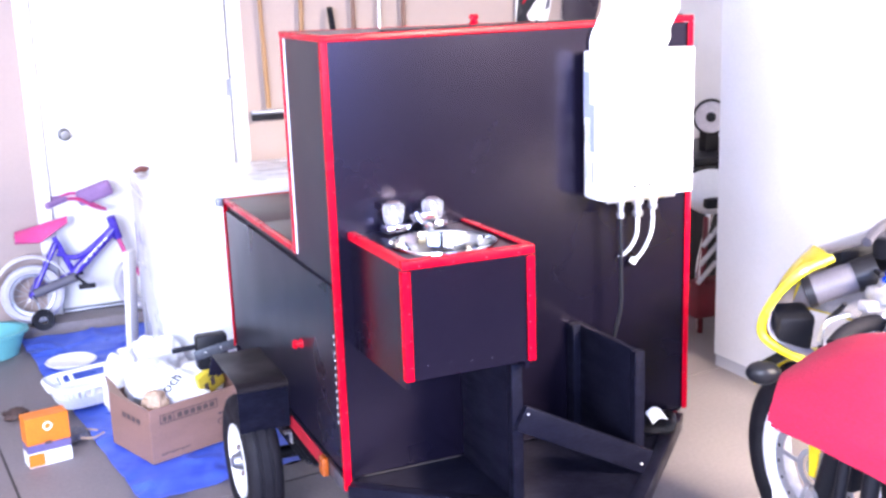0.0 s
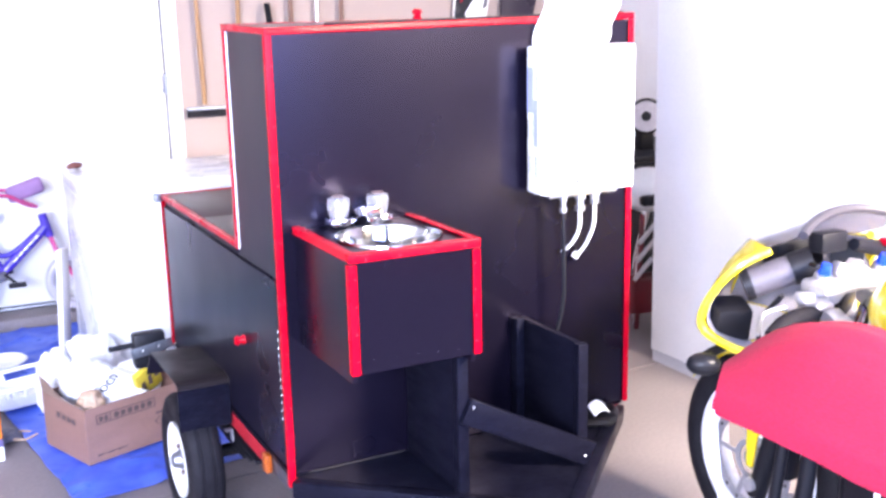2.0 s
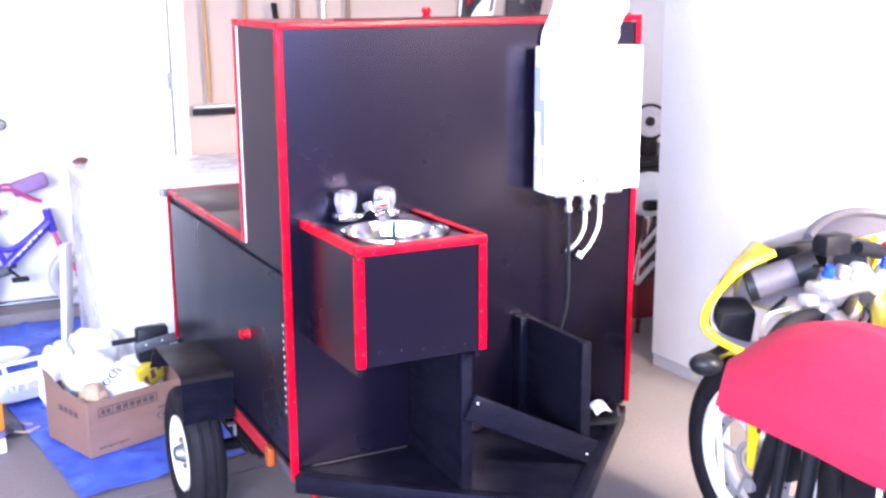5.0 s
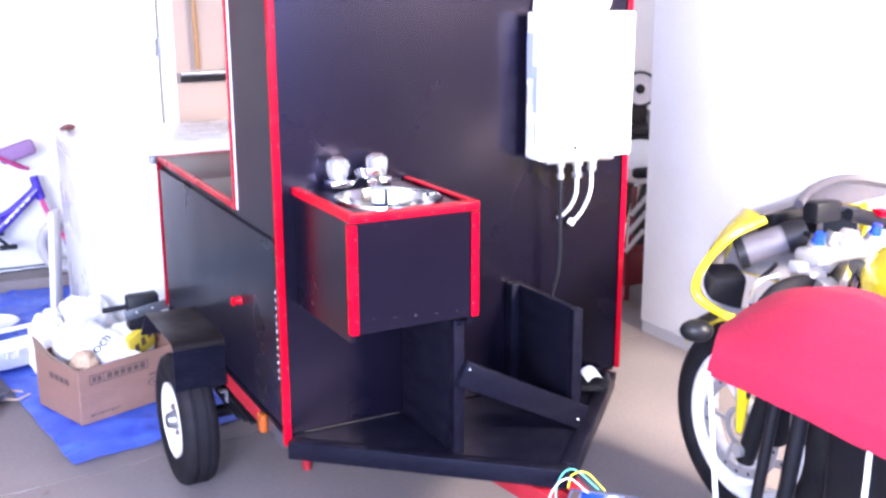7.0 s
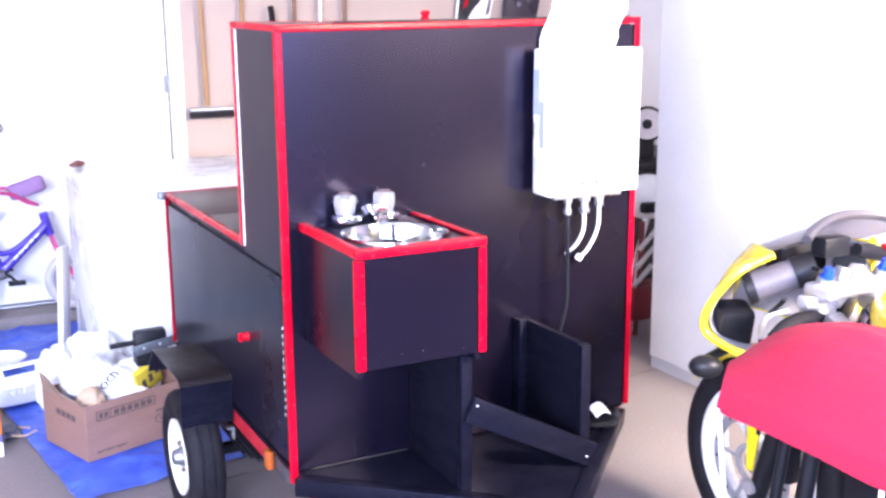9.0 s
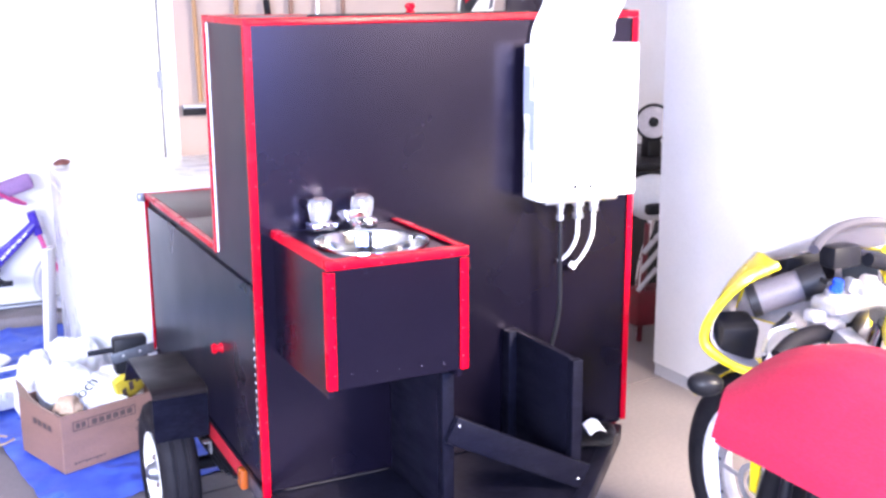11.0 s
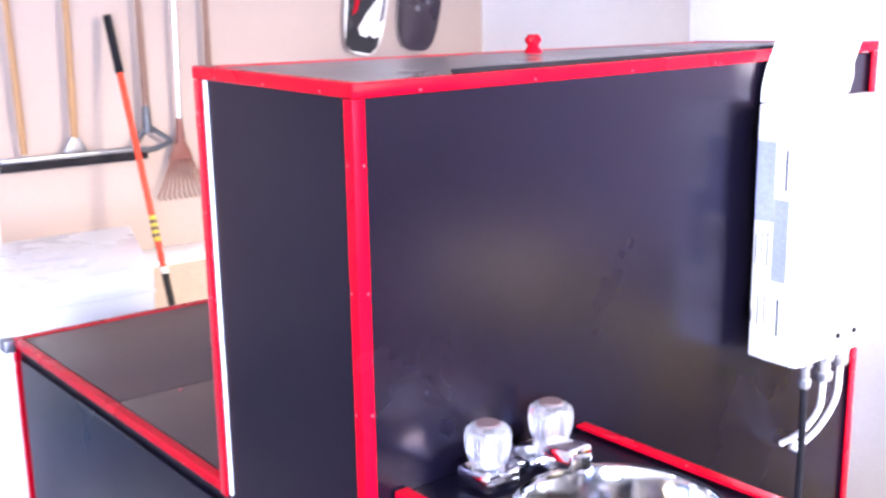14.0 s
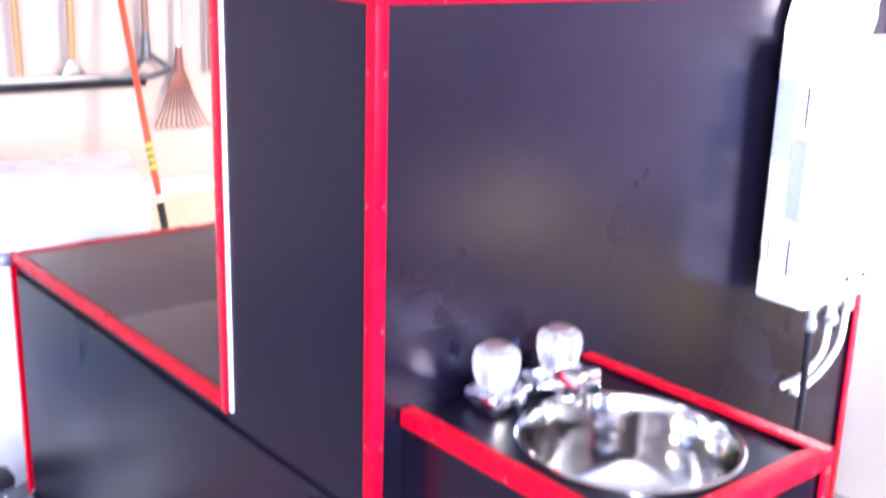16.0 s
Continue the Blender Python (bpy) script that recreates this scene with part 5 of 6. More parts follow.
part("bottom", b_, CARD_IN, cb)
fl_ = B()
sheet(fl_, lambda u, v: BXM @ Vector((-0.02 * u - 0.012 * u * math.sin(5 * v), BD * (0.02 + 0.96 * v), BH + 0.045 * u * (0.4 + v))), 4, 8, 0.004)
part("flap", fl_, CARD_IN, cb)
# printed frame, marks and ring on the long side
def mark(x0, z0, x1, z1, name="printed_bar"):
    b = B()
    bx(b, (x0, -0.0016, z0), (x1, -0.0002, z1), BXM)
    part(name, b, INK, cb)
for a_ in ((0.040, 0.138, 0.27, 0.141), (0.040, 0.169, 0.27, 0.172), (0.040, 0.138, 0.043, 0.172), (0.267, 0.138, 0.27, 0.172), (0.093, 0.138, 0.096, 0.172)):
    mark(*a_, "printed_frame")
for k_ in range(6):
    mark(0.108 + 0.026 * k_, 0.146, 0.127 + 0.026 * k_, 0.164)
for k_ in range(2):
    mark(0.051 + 0.02 * k_, 0.146, 0.065 + 0.02 * k_, 0.164)
for k_ in range(9):
    mark(0.035 + 0.013 * k_, 0.022 + 0.002 * (k_ % 3), 0.044 + 0.013 * k_, 0.030)
for k_ in range(5):
    mark(0.272 + 0.014 * k_, 0.108, 0.283 + 0.014 * k_, 0.116)
for k_ in range(4):
    mark(0.285 + 0.012 * k_, 0.078, 0.294 + 0.012 * k_, 0.084)
b_ = B()
lathe(b_, [(0.040, -0.0008), (0.040, 0.0008), (0.036, 0.0008), (0.036, -0.0008), (0.040, -0.0008)], BXM @ Matrix.Translation((0.306, -0.0008, 0.081)) @ Matrix.Rotation(radians(90), 4, 'X') @ Matrix.Diagonal((1, 0.45, 1, 1)), 32)
part("printed_ring", b_, INK, cb)
for k_ in range(4):
    b_ = B()
    bx(b_, (-0.0016, 0.07 + 0.035 * k_, 0.13), (-0.0002, 0.095 + 0.035 * k_, 0.15), BXM)
    part("printed_bar", b_, INK, cb)


def blob(name, at, size, seed, mat, label, cat, rough=0.22, freq=7.0, level=3, floor_z=None):
    b = B()
    bmesh.ops.create_icosphere(b, subdivisions=level + 1, radius=1.0)
    for v in b.verts:
        n1 = noise.noise(v.co * 1.6 + Vector((seed, 0, 0)))
        n2 = noise.noise(v.co * freq * 0.6 + Vector((0, seed, 0)))
        n3 = abs(noise.noise(v.co * freq * 1.4 + Vector((0, 0, seed))))
        v.co *= 1 + rough * (n1 * 1.1 + 0.55 * n2 - 0.45 * n3)
        v.co = Vector(at) + Vector((v.co.x * size[0], v.co.y * size[1], v.co.z * size[2]))
        if floor_z is not None:
            v.co.z = max(v.co.z, floor_z)
    return tagged(link(name, b, mat), label, cat)


def in_box(x, y, z):
    return BXM @ Vector((x, y, z))


blob("plastic_bag", in_box(0.128, 0.200, 0.225), (0.105, 0.105, 0.085), 1.3, BAG, "white plastic shopping bag stuffed into the box", "bag", 0.15, level=4)
bag2 = blob("plastic_bag", in_box(0.19, 0.130, 0.195), (0.115, 0.090, 0.072), 4.1, BAG, "white plastic shopping bag with dark lettering", "bag", 0.11, level=4)
blob("plastic_bag", in_box(0.29, 0.17, 0.18), (0.09, 0.10, 0.085), 7.7, BAG, "white plastic shopping bag stuffed into the box", "bag", 0.16, level=4)
blob("plastic_bag", in_box(0.27, 0.430, 0.15), (0.125, 0.100, 0.180), 9.2, BAG, "large white plastic bag behind the box", "bag", 0.16, level=4, floor_z=0.012)
blob("plastic_bag", in_box(0.125, 0.425, 0.150), (0.078, 0.085, 0.150), 12.4, BAG, "slack white plastic bag leaning on the back of the box", "bag", 0.18, level=4, floor_z=0.014)
blob("paper_wad", in_box(0.055, 0.055, 0.205), (0.045, 0.04, 0.045), 2.2, PAPER_TAN, "crumpled tan paper in the box", "paper", 0.25)
blob("paper_wad", in_box(0.225, 0.05, 0.180), (0.05, 0.035, 0.026), 5.2, WHITE_PRINT, "crumpled white paper in the box", "paper", 0.3)
yp = thing("yellow_packet", in_box(0.30, 0.10, 0.16), "yellow and black packet in the box", "packet")
YM = BXM @ Matrix.Translation((0.300, 0.075, 0.178)) @ Matrix.Rotation(radians(-24), 4, 'Y') @ Matrix.Rotation(radians(25), 4, 'X')
b_ = B()
bx(b_, (-0.055, -0.012, 0), (0.055, 0.012, 0.125), YM, bevel=0.008)
part("packet", b_, YELLOW_PACK, yp)
for k_ in range(3):
    b_ = B()
    bx(b_, (-0.035 + 0.03 * k_, -0.0135, 0.02 + 0.02 * k_), (-0.018 + 0.03 * k_, -0.0118, 0.075 + 0.012 * k_), YM)
    part("printed_bar", b_, INK, yp)
from mathutils.bvhtree import BVHTree
# lettering wrapped on the bag
TM = Matrix.Translation(in_box(0.108, 0.04, 0.232)) @ Matrix.Rotation(radians(5), 4, 'Z') @ Matrix.Rotation(radians(58), 4, 'X') @ Matrix.Rotation(radians(38), 4, 'Z')
letters = text_mesh("lettering", "och", 0.056, TM, BOARD_BLACK, bag2)
shell = bmesh.new()
shell.from_mesh(bag2.data)
tree = BVHTree.FromBMesh(shell)
out_ = (TM.to_3x3() @ Vector((0, 0, 1))).normalized()
lm = bmesh.new()
lm.from_mesh(letters.data)
bmesh.ops.subdivide_edges(lm, edges=lm.edges, cuts=1)
for v in lm.verts:
    q = TM @ v.co
    hit = tree.ray_cast(q + out_ * 0.3, -out_)[0]
    v.co = TM.inverted() @ ((hit or q) + out_ * (0.005 if v.co.z > 0 else 0.003))
lm.to_mesh(letters.data)
lm.free()
shell.free()
fl_ = B()
sheet(fl_, lambda u, v: BXM @ Vector((BL - 0.004 + 0.012 * u, BD * (0.03 + 0.80 * v), BH + 0.075 * u * (1 - 0.6 * v))), 4, 6, 0.004)
part("flap", fl_, CARD, cb)

# white slotted tray basket
bk = thing("laundry_basket", (-0.415, 2.01, 0.012), "low white plastic basket with slotted sides on the tarp", "basket")
KM = Matrix.Translation((-0.415, 2.010, 0.023)) @ Matrix.Rotation(radians(16), 4, 'Z')


def superell(a_, hx, hy, z):
    c_, s_ = math.cos(a_), math.sin(a_)
    return KM @ Vector((hx * math.copysign(abs(c_) ** 0.4, c_), hy * math.copysign(abs(s_) ** 0.4, s_), z))


def flare(z):
    return 0.170 + 0.45 * z, 0.095 + 0.40 * z


b_ = B()
sheet(b_, lambda u, v: superell(2 * math.pi * v, *flare(0.050 * u), 0.050 * u), 3, 64, 0.0025)
part("lower_wall", b_, WHITE_PLASTIC, bk)
b_ = B()
sheet(b_, lambda u, v: superell(2 * math.pi * v, flare(0.078)[0] + 0.008 * math.sin(math.pi * u), flare(0.078)[1] + 0.008 * math.sin(math.pi * u), 0.078 + 0.014 * u), 4, 64, 0.003)
part("rim", b_, WHITE_PLASTIC, bk)
for k_ in range(36):
    a_ = 2 * math.pi * (k_ + 0.5) / 36
    b_ = B()
    tube(b_, [superell(a_, *flare(0.048), 0.048), superell(a_, *flare(0.080), 0.080)], 0.0092, 6)
    part("slat", b_, WHITE_PLASTIC, bk)
b_ = B()
prism(b_, [tuple((KM.inverted() @ superell(2 * math.pi * k_ / 40, 0.170, 0.095, 0))[:2]) for k_ in range(40)], 0.0, 0.006, KM)
part("base", b_, WHITE_PLASTIC, bk)
pt = B()
lathe(pt, [(0, 0.004), (0.075, 0.004), (0.106, 0.022), (0.111, 0.026), (0.106, 0.030), (0.075, 0.012), (0, 0.010)], Matrix.Translation((-0.495, 2.470, 0.022)), 40)
solo("plastic_plate", pt, WHITE_PLASTIC, "shallow white plastic dish on the tarp", "dish")

# orange carton and small things beside the tarp
oc = thing("orange_carton", (-0.65, 1.43, 0), "small orange tool carton with a violet band", "carton")
OM = Matrix.Translation((-0.723, 1.405, 0.0)) @ Matrix.Rotation(radians(11), 4, 'Z')
OW, OD = 0.150, 0.075
for z0, z1, mt, nm in ((0.0, 0.052, WHITE_PRINT, "lower_band"), (0.053, 0.082, VIOLET, "middle_band"), (0.083, 0.183, ORANGE, "upper_band")):
    b_ = B()
    bx(b_, (0, 0, z0), (OW, OD, z1), OM, bevel=0.0015, seg=1)
    part(nm, b_, mt, oc)
b_ = B()
bx(b_, (0.0, -0.0015, 0.004), (0.055, -0.0002, 0.050), OM)
part("printed_panel", b_, ORANGE, oc)
b_ = B()
lathe(b_, [(0.016, 0), (0.016, 0.001), (0.011, 0.001), (0.011, 0), (0.016, 0)], OM @ Matrix.Translation((0.075, -0.0002, 0.145)) @ Matrix.Rotation(radians(90), 4, 'X'), 24)
part("printed_ring", b_, WHITE_PRINT, oc)
b_ = B()
bx(b_, (0.060, -0.0014, 0.078), (0.085, -0.0002, 0.090), OM)
part("hang_slot", b_, INK, oc)
blob("work_glove", (-0.749, 1.948, 0.022), (0.050, 0.030, 0.024), 3.3, GLOVE, "dark brown work glove on the floor", "glove", 0.3, floor_z=0.0)
blob("rag", (-0.553, 1.60, 0.025), (0.05, 0.04, 0.025), 6.3, GREY_PLASTIC, "grey rag lying beside the tarp", "rag", 0.3, floor_z=0.012)
cd = B()
tube(cd, arc([(-0.47, 1.62, 0.02), (-0.53, 1.66, 0.02), (-0.56, 1.60, 0.02), (-0.50, 1.55, 0.02), (-0.45, 1.58, 0.022)], 8), 0.004, 6)
solo("cord", cd, PAPER_TAN, "short tan cord lying on the tarp", "cord")

blob("paper_wad", (1.955, 0.70, 0.018), (0.030, 0.024, 0.018), 8.1, PAPER_TAN, "small crumpled pale paper on the concrete floor", "paper", 0.3, floor_z=0.0)
blob("pebble", (-0.506, 0.765, 0.005), (0.009, 0.007, 0.005), 1.1, CAP_BROWN, "small dark crumb on the concrete floor", "crumb", 0.3, level=1, floor_z=0.0)

# ---- motorcycle ----
MX, WY, WZ, WR = 1.25, -0.35, 0.300, 0.298
mc = thing("motorcycle", (MX, -1.0, 0), "yellow sport motorcycle with white wheels parked beside the cart", "motorcycle")


def moto_wheel(y, z, hw, R_):
    m = Matrix.Translation((MX, y, z)) @ Matrix.Rotation(radians(90), 4, 'Y')
    b = B()
    lathe(b, [(R_ - 0.085, -hw * 0.7), (R_ - 0.07, -hw * 0.95), (R_ - 0.035, -hw), (R_ - 0.012, -hw * 0.72), (R_ - 0.002, -hw * 0.3), (R_, 0), (R_ - 0.002, hw * 0.3), (R_ - 0.012, hw * 0.72), (R_ - 0.035, hw),
              (R_ - 0.07, hw * 0.95), (R_ - 0.085, hw * 0.7), (R_ - 0.085, -hw * 0.7)], m, 64)
    part("tyre", b, RUBBER, mc)
    b = B()
    lathe(b, [(R_ - 0.078, -hw * 0.8), (R_ - 0.088, -hw * 0.85), (R_ - 0.105, -hw * 0.5), (R_ - 0.105, hw * 0.5), (R_ - 0.088, hw * 0.85), (R_ - 0.078, hw * 0.8), (R_ - 0.084, 0), (R_ - 0.078, -hw * 0.8)], m, 64)
    rim = part("rim", b, BIKE_RIM, mc, "pale silver cast wheel rim")
    for q in range(3):
        a = radians(130 + 120 * q)
        b = B()
        c_, s_ = math.cos(a), math.sin(a)
        pts = [m @ Vector((r_ * c_, r_ * s_, 0)) for r_ in (0.03, 0.09, 0.14, R_ - 0.10)]
        tube(b, pts, [0.030, 0.024, 0.026, 0.036], 12, flat=0.8)
        part("spoke", b, BIKE_RIM, rim)
    b = B()
    lathe(b, [(0, -0.06), (0.03, -0.06), (0.04, -0.03), (0.045, 0), (0.04, 0.03), (0.03, 0.06), (0, 0.06)], m, 24)
    part("hub", b, ALU, rim)
    return m


fm = moto_wheel(WY, WZ, 0.058, WR)
moto_wheel(-1.80, WZ, 0.085, WR)
for s_ in (-1, 1):
    o = 0.062 * s_
    b_ = B()
    lathe(b_, [(0.119, o - 0.0025), (0.144, o - 0.0025), (0.146, o), (0.144, o + 0.0025), (0.119, o + 0.0025), (0.119, o - 0.0025)], fm, 48)
    disc = part("brake_disc", b_, DISC, mc, "drilled steel brake disc")
    for q in range(18):
        a_ = 2 * math.pi * q / 18
        b2_ = B()
        lathe(b2_, [(0, o - 0.0032), (0.0050, o - 0.0032), (0.0050, o + 0.0032), (0, o + 0.0032)], fm @ Matrix.Translation((0.132 * math.cos(a_), 0.132 * math.sin(a_), 0)), 10)
        part("drilling", b2_, DARK_SLOT, disc)
    b_ = B()
    lathe(b_, [(0.042, o - 0.003), (0.058, o - 0.003), (0.058, o + 0.003), (0.042, o + 0.003), (0.042, o - 0.003)], fm, 32)
    part("disc_carrier", b_, DISC, disc)
    for q in range(5):
        b_ = B()
        bx(b_, (0.055, -0.007, o - 0.003), (0.122, 0.007, o + 0.003), fm @ Matrix.Rotation(radians(22 + 72 * q), 4, 'Z'), bevel=0.002, seg=1)
        part("carrier_arm", b_, DISC, disc)
    # fork: lower leg, slider, caliper
    ax_ = Vector((MX + 0.098 * s_, WY - 0.075, WZ - 0.03))
    top = Vector((MX + 0.098 * s_, -0.590, 0.850))
    b_ = B()
    tube(b_, [ax_ + Vector((0, 0.012, -0.035)), ax_.lerp(top, 0.16), ax_.lerp(top, 0.45)], [0.026, 0.027, 0.027], 16)
    sl_ = part("fork_slider", b_, BLACK_PLASTIC, mc)
    b_ = B()
    tube(b_, [ax_ + Vector((0, 0.01, 0)), ax_ + Vector((0.036 * s_, 0.01, 0))], [0.022, 0.018], 12)
    part("axle_clamp", b_, CAST, sl_)
    b_ = B()
    tube(b_, [ax_.lerp(top, 0.45), top], 0.022, 16)
    part("fork_tube", b_, CHROME, mc)
    b_ = B()
    bx(b_, (MX + 0.075 * s_ - 0.02, WY - 0.165, WZ + 0.005), (MX + 0.075 * s_ + 0.03, WY - 0.10, WZ + 0.13), Matrix.Identity(4), bevel=0.012)
    part("brake_caliper", b_, BLACK_PLASTIC, mc)
    b_ = B()
    tube(b_, [top, top + (top - ax_).normalized() * 0.031], [0.024, 0.022], 16)
    cap = part("fork_cap", b_, ALU, mc)
    b_ = B()
    tube(b_, [top + (top - ax_).normalized() * 0.032, top + (top - ax_).normalized() * 0.058], [0.016, 0.012], 8)
    part("adjuster", b_, FORK_BLUE, cap, "blue anodised fork adjuster")
    # clip-on bar, grip, lever
    b_ = B()
    g0 = top + Vector((0.02 * s_, 0.02, -0.035))
    g1 = g0 + Vector((0.150 * s_, -0.045, -0.062))
    tube(b_, [g0, (MX + 0.065 * s_, -0.60, 0.780)], 0.0125, 12)
    part("handlebar", b_, ALU, mc)
    b_ = B()
    tube(b_, arc([(MX + 0.065 * s_, -0.60, 0.775), (MX + 0.15 * s_, -0.60, 0.787), (MX + 0.215 * s_, -0.60, 0.778), (MX + 0.262 * s_, -0.605, 0.752)], 5), 0.020, 14)
    part("grip", b_, RUBBER, mc, "black rubber grip")
    b_ = B()
    tube(b_, arc([g0.lerp(g1, 0.3) + Vector((0, 0.035, 0)), g0.lerp(g1, 0.6) + Vector((0, 0.075, 0)), g1 + Vector((0, 0.05, -0.005))], 5), 0.006, 8)
    part("lever", b_, ALU, mc)
# steering head
b_ = B()
bx(b_, (MX - 0.135, -0.640, 0.835), (MX + 0.135, -0.560, 0.862), Matrix.Identity(4), bevel=0.008)
lathe(b_, [(0, 0), (0.03, 0), (0.03, 0.02), (0.02, 0.03), (0, 0.03)], Matrix.Translation((MX, -0.61, 0.860)), 16)
for s_ in (-1, 1):
    bx(b_, (MX + 0.098 * s_ - 0.036, -0.628, 0.828), (MX + 0.098 * s_ + 0.036, -0.556, 0.868), Matrix.Identity(4), bevel=0.014)
    bx(b_, (MX + 0.098 * s_ - 0.030, -0.615, 0.772), (MX + 0.098 * s_ + 0.030, -0.545, 0.812), Matrix.Identity(4), bevel=0.012)
    tube(b_, [(MX + 0.12 * s_, -0.57, 0.79), (MX + 0.19 * s_, -0.60, 0.785)], 0.016, 12)
part("top_clamp", b_, CAST, mc, "bright cast top clamp")
b_ = B()
bx(b_, (MX - 0.125, -0.555, 0.66), (MX + 0.125, -0.49, 0.695), bevel=0.008)
part("lower_clamp", b_, CAST, mc)
for s_ in (-1, 1):
    bar((MX + 0.175 * s_, -0.600, 0.832), (MX + 0.07 * s_, -0.585, 0.818), 0.034, 0.026, CAST, "bar_clamp", mc, bevel=0.006)
    bar((MX + 0.085 * s_, -0.605, 0.818), (MX - 0.04 * s_, -0.575, 0.885), 0.040, 0.034, CAST, "clamp_arm", mc, bevel=0.008)
b_ = B()
bx(b_, (MX - 0.065, -0.56, 0.915), (MX + 0.02, -0.51, 0.965), Matrix.Identity(4), bevel=0.006)
part("reservoir", b_, BLACK_PLASTIC, mc, "black brake fluid reservoir")
b_ = B()
tube(b_, [(1.285, -0.565, 0.930), (1.34, -0.562, 0.918), (1.44, -0.558, 0.890)], [0.016, 0.021, 0.019], 12)
sw_ = part("switch_housing", b_, BLACK_PLASTIC, mc, "black handlebar switch housing")
b_ = B()
bx(b_, (1.372, -0.595, 0.918), (1.398, -0.560, 0.936), bevel=0.004)
part("kill_switch", b_, RED, sw_, "red kill switch")
b_ = B()
bx(b_, (MX - 0.07, -0.42, 0.84), (MX + 0.10, -0.36, 0.92), Matrix.Identity(4), bevel=0.015)
part("instrument_panel", b_, BLACK_PLASTIC, mc)
# frame spar and engine, tank, tail
for s_ in (-1, 1):
    bar((MX + 0.11 * s_, -0.62, 0.76), (MX + 0.15 * s_, -1.20, 0.52), 0.045, 0.10, ALU, "frame_spar", mc)
b_ = B()
bx(b_, (MX - 0.17, -1.25, 0.13), (MX + 0.17, -0.72, 0.62), bevel=0.05, seg=3)
part("engine", b_, BLACK_PLASTIC, mc)
b_ = B()
bmesh.ops.create_uvsphere(b_, u_segments=28, v_segments=16, radius=1, matrix=Matrix.Translation((MX, -0.98, 0.82)) @ Matrix.Diagonal((0.17, 0.30, 0.14, 1)))
part("fuel_tank", b_, BIKE_YELLOW, mc)
b_ = B()
sheet(b_, lambda u, v: Vector((MX + (v - 0.5) * 0.28 * (1 - 0.5 * u), -1.22 - 0.75 * u, 0.78 + 0.16 * u ** 2 - 0.05 * (2 * v - 1) ** 2)), 12, 8, 0.05)
part("seat", b_, BLACK_PLASTIC, mc)
for s_ in (-1, 1):
    bar((MX + 0.11 * s_, -1.18, 0.42), (MX + 0.12 * s_, -1.80, 0.30), 0.035, 0.07, ALU, "swing_arm", mc)


RIM = arc([(1.075, -0.50, 0.664), (1.02, -0.455, 0.674), (0.972, -0.395, 0.712), (0.966, -0.388, 0.760), (0.985, -0.42, 0.832), (1.02, -0.465, 0.893), (1.079, -0.496, 0.926)], 5)


def fair(s_, u, v):
    """The fairing's half: u from the rear rim to the nose, v from the belly line to the screen."""
    k0 = min(int(v * (len(RIM) - 1)), len(RIM) - 2)
    p_ = RIM[k0].lerp(RIM[k0 + 1], v * (len(RIM) - 1) - k0)
    nose = Vector((MX - 0.004, -0.145 - 0.09 * v, 0.705 + 0.17 * v))
    q_ = p_.lerp(nose, u) + Vector((-0.018, 0.0, 0.03 * v - 0.01)) * math.sin(math.pi * u)
    return Vector((2 * MX - q_.x, q_.y, q_.z)) if s_ > 0 else q_


for s_ in (-1, 1):
    b_ = B()
    sheet(b_, lambda u, v: fair(s_, u, v), 14, 30, 0.004)
    part("fairing", b_, BIKE_YELLOW, mc, "glossy yellow fairing half")
    b_ = B()
    sheet(b_, lambda u, v: fair(s_, 0.06 + 0.90 * u, 0.05 + 0.9 * v) + Vector((-s_ * 0.012, -0.010, 0)), 10, 20, 0.003)
    part("inner_panel", b_, INNER_GREY, mc, "grey inner fairing panel")
    b_ = B()
    tube(b_, [fair(s_, 0, k_ / 30) for k_ in range(31)], 0.0105, 8)
    part("fairing_rim", b_, BIKE_YELLOW, mc)
    b_ = B()
    bx(b_, (-0.048, -0.045, -0.050), (0.048, 0.045, 0.050), Matrix.Translation((MX + s_ * 0.185, -0.375, 0.725)) @ Matrix.Rotation(radians(20 * s_), 4, 'Z') @ Matrix.Rotation(radians(14), 4, 'X'), bevel=0.015)
    part("headlamp_back", b_, BLACK_PLASTIC, mc, "black back of the headlamp")
    # air duct inside the fairing
    D0, D1 = Vector((MX + s_ * 0.192, -0.43, 0.826)), Vector((MX + s_ * 0.085, -0.505, 0.876))
    b_ = B()
    tube(b_, [D0.lerp(D1, k_ / 6) for k_ in range(7)], 0.038, 20)
    duct = part("air_duct", b_, DUCT_GREY, mc, "grey ram-air duct")
    for f0, f1 in ((0.0, 0.15), (0.86, 1.25)):
        b_ = B()
        tube(b_, [D0.lerp(D1, f0), D0.lerp(D1, (f0 + f1) / 2), D0.lerp(D1, f1)], 0.041, 20)
        part("duct_clamp", b_, BLACK_PLASTIC, duct)
    b_ = B()
    tube(b_, [(MX + s_ * 0.21, -0.40, 0.668), (MX + s_ * 0.30, -0.425, 0.660)], 0.013, 10)
    bmesh.ops.create_uvsphere(b_, u_segments=20, v_segments=12, radius=1, matrix=Matrix.Translation((MX + s_ * 0.330, -0.452, 0.652)) @ Matrix.Rotation(radians(35 * s_), 4, 'Z') @ Matrix.Diagonal((0.042, 0.029, 0.029, 1)))
    part("turn_signal", b_, BLACK_PLASTIC, mc, "black stalked turn signal")


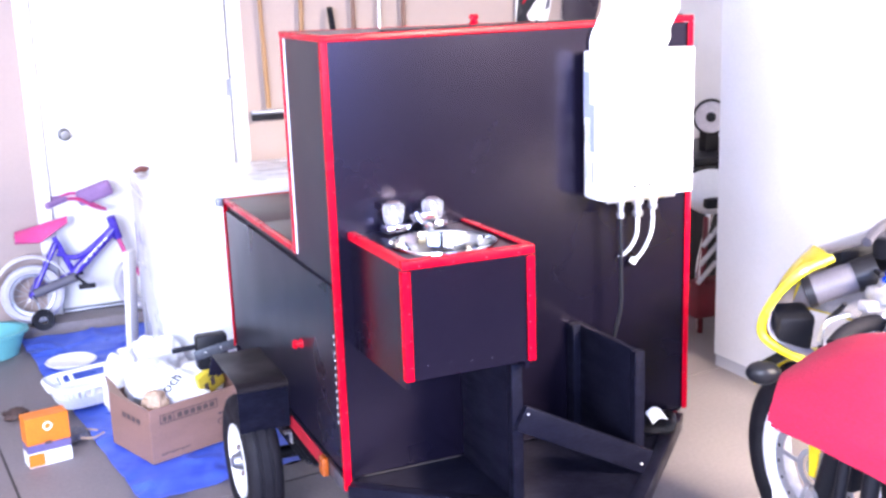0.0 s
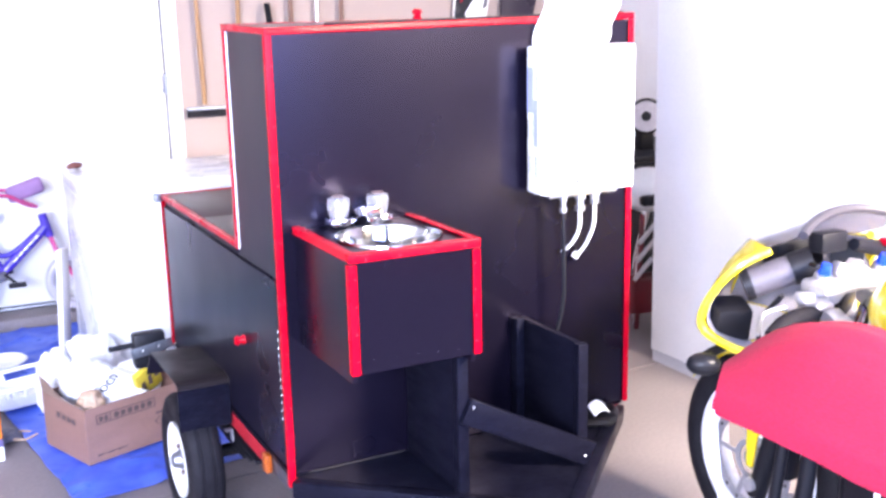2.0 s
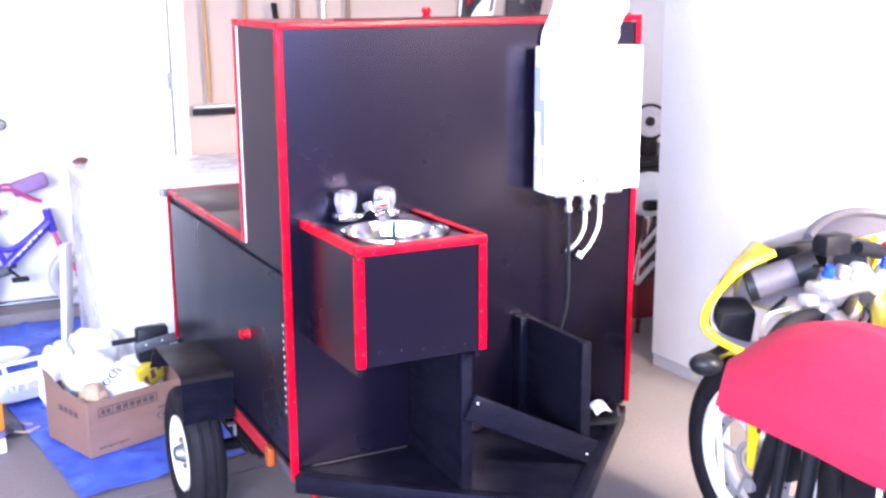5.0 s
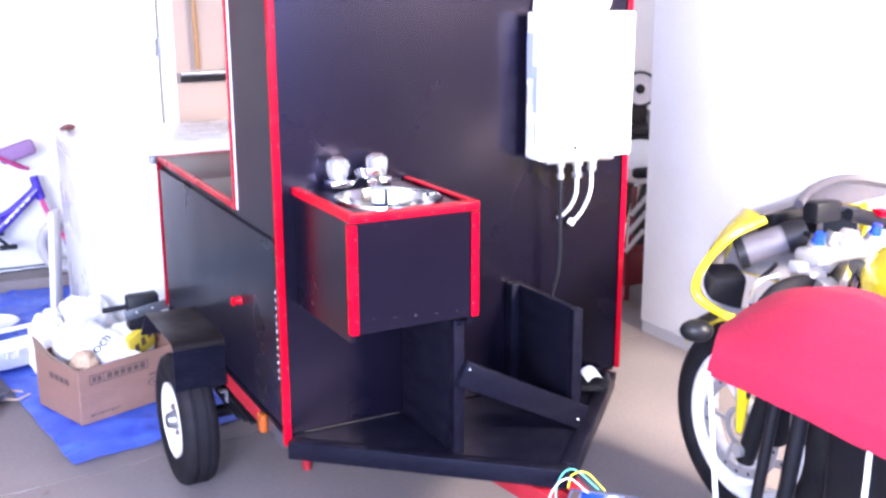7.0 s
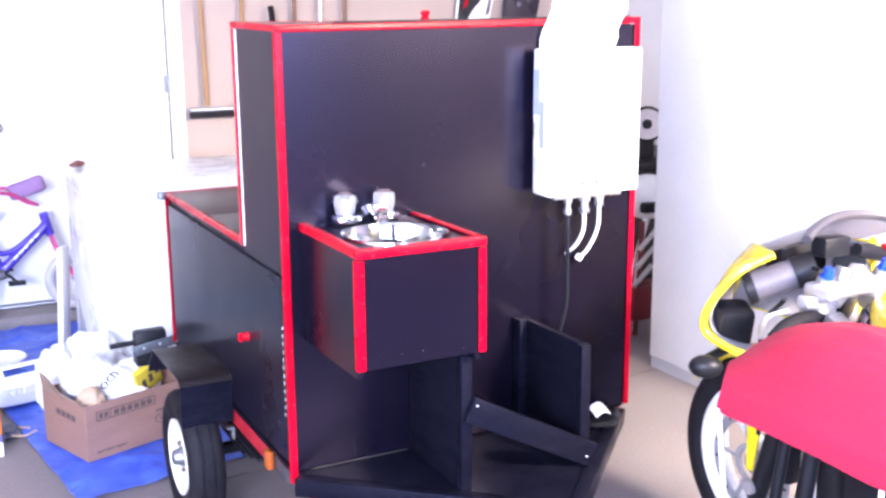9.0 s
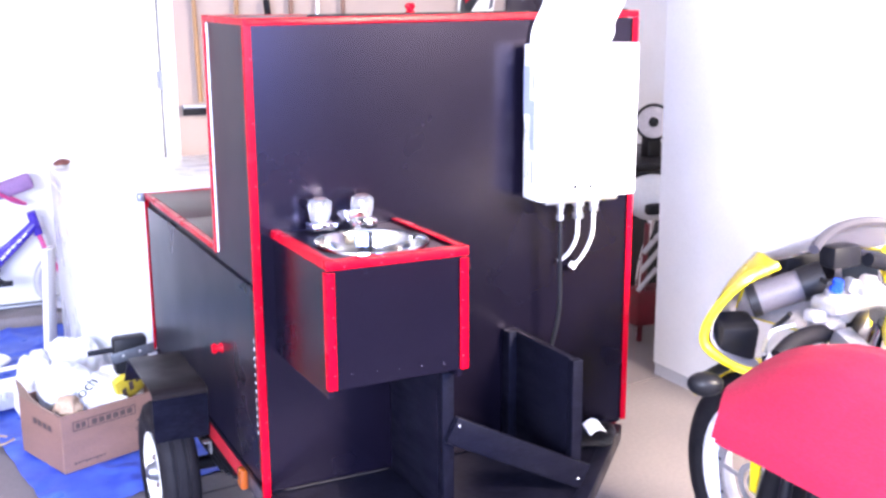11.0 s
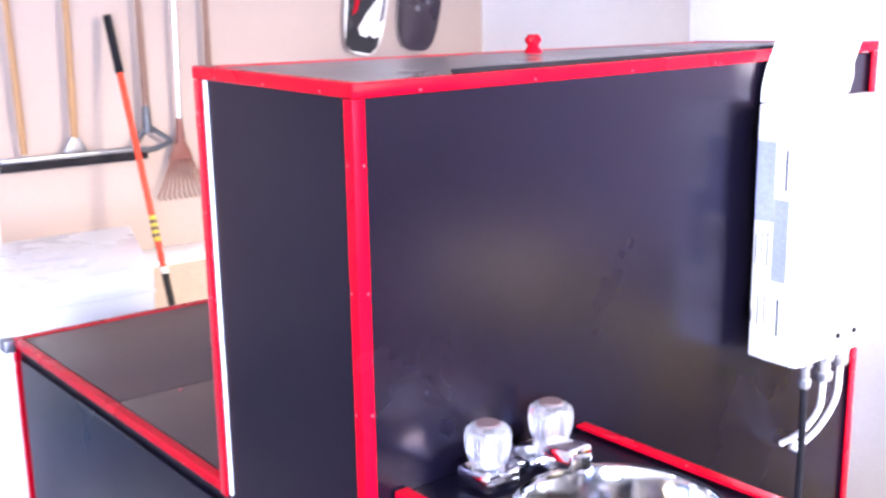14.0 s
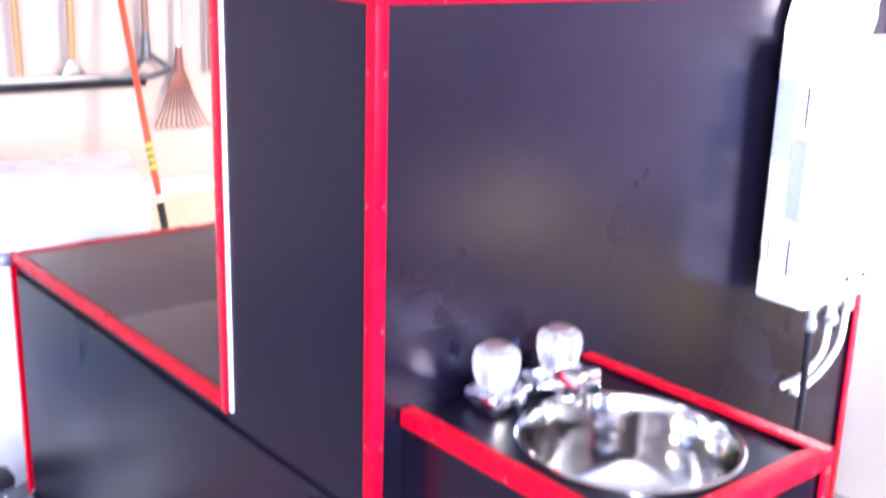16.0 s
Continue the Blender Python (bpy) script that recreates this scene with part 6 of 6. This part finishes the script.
def screen(u, v):
    a_ = 2 * v - 1
    return Vector((MX + a_ * (0.10 + 0.085 * u), -0.26 - 0.30 * u - 0.05 * a_ * a_, 0.885 + 0.135 * u - (0.018 + 0.016 * u) * a_ * a_))


b_ = B()
sheet(b_, screen, 14, 20, 0.004)
part("windscreen", b_, SMOKED, mc, "smoked windscreen")
b_ = B()
tube(b_, [screen(1, k_ / 20) for k_ in range(21)], 0.012, 8)
part("screen_edge", b_, EDGE_GREY, mc)
b_ = B()
sheet(b_, lambda u, v: Vector((MX + (v - 0.5) * 0.13 * (1 - 0.3 * abs(2 * u - 1)), WY + (WR + 0.025) * math.cos(radians(35 + 95 * u)), WZ + (WR + 0.025) * math.sin(radians(35 + 95 * u)) - 0.03 * (2 * v - 1) ** 2)), 18, 8, 0.003)
mg = part("front_mudguard", b_, BIKE_YELLOW, mc)
for s_ in (-1, 1):
    b_ = B()
    prism(b_, [(-0.352, 0.29), (-0.372, 0.29), (-0.398, 0.45), (-0.435, 0.60), (-0.37, 0.62), (-0.345, 0.46)], MX + 0.077 * s_ - 0.003, MX + 0.077 * s_ + 0.003, Matrix(((0, 0, 1, 0), (1, 0, 0, 0), (0, 1, 0, 0), (0, 0, 0, 1))))
    part("mudguard_stay", b_, BIKE_YELLOW, mg)
for pts, r_, mt in (([(0.985, -0.53, 0.650), (1.01, -0.54, 0.705), (1.035, -0.545, 0.745), (1.065, -0.55, 0.765)], 0.0055, WIRE_WHITE),
                    ([(1.06, -0.56, 0.83), (1.07, -0.48, 0.74), (1.10, -0.46, 0.60), (1.14, -0.42, 0.42)], 0.006, BLACK_PLASTIC),
                    ([(1.13, -0.60, 0.90), (1.20, -0.50, 0.88), (1.27, -0.53, 0.82)], 0.006, BLACK_PLASTIC)):
    b_ = B()
    tube(b_, arc(pts, 6), r_, 8)
    part("cable", b_, mt, mc)
for x_, y_, r_ in ((1.10, -0.665, 0.021), (1.075, -0.60, 0.015)):
    b_ = B()
    tube(b_, [(x_, y_, 0.64), (x_ - 0.03, y_ + 0.02, 0.30), (x_ - 0.055, y_ + 0.04, 0.0)], r_, 12)
    part("stand_tube", b_, BLACK_PLASTIC, mc, "black tube of the paddock stand")

# ---- red canvas chair before the motorcycle ----
rc = thing("folding_chair", (0.6, -1.3, 0), "red canvas folding chair back on white tubes", "chair")
CX0, CX1, CY0, CY1 = 0.482, 0.72, -1.70, -0.985


def canvas_pt(u, v):
    """u from the near hem over the crest, v from the rounded end towards the doorway."""
    x = CX0 + (CX1 - CX0) * u
    y = CY1 + (CY0 - CY1) * v
    drop = max(0.0, 0.10 - u) / 0.10
    u = max(0.0, (u - 0.10) / 0.90)
    x = CX0 + (CX1 - CX0) * u
    rise = 0.127 * math.sin(min(1.0, u / 0.80) * math.pi / 2) - 0.03 * max(0.0, u - 0.80)
    k = max(0.0, 1 - v / 0.25)
    z = 0.834 + rise * (1 - k ** 2.6 * (0.35 + 0.65 * u)) - 0.037 * u * k ** 2.6 - (0.02 + 0.20 * u) * max(0.0, v - 0.22)
    x += 0.035 * k * k * (0.05 - u)
    y += 0.165 * u * k
    z += 0.006 * noise.noise(Vector((x * 12, y * 5, 0))) + 0.003 * noise.noise(Vector((x * 34 + y * 8, y * 9, 3))) - 0.033 * drop
    x -= 0.008 * math.sin(drop * 1.5)
    return Vector((x, y, z))


b_ = B()
sheet(b_, canvas_pt, 40, 36, 0.004)
cv = part("canvas", b_, CHAIR_RED, rc, "taut red canvas sheet")
for x0, y0, x1, y1, z1 in ((0.474, -0.990, 0.550, -1.02, 0.806), (0.492, -1.335, 0.475, -1.335, 0.800), (0.66, -1.50, 0.68, -1.52, 0.90), (0.66, -1.62, 0.68, -1.64, 0.88), (0.492, -1.66, 0.475, -1.66, 0.775)):
    b_ = B()
    tube(b_, [(x0, y0, z1), ((x0 + x1) / 2, (y0 + y1) / 2, 0.42), (x1, y1, 0.0)], 0.0048, 10)
    part("leg_tube", b_, WHITE_PLASTIC, rc, "white steel leg tube")
b_ = B()
tube(b_, [(0.495, -1.01, 0.803), (0.495, -1.335, 0.800), (0.495, -1.66, 0.775)], 0.0048, 10)
part("rail_tube", b_, WHITE_PLASTIC, rc)
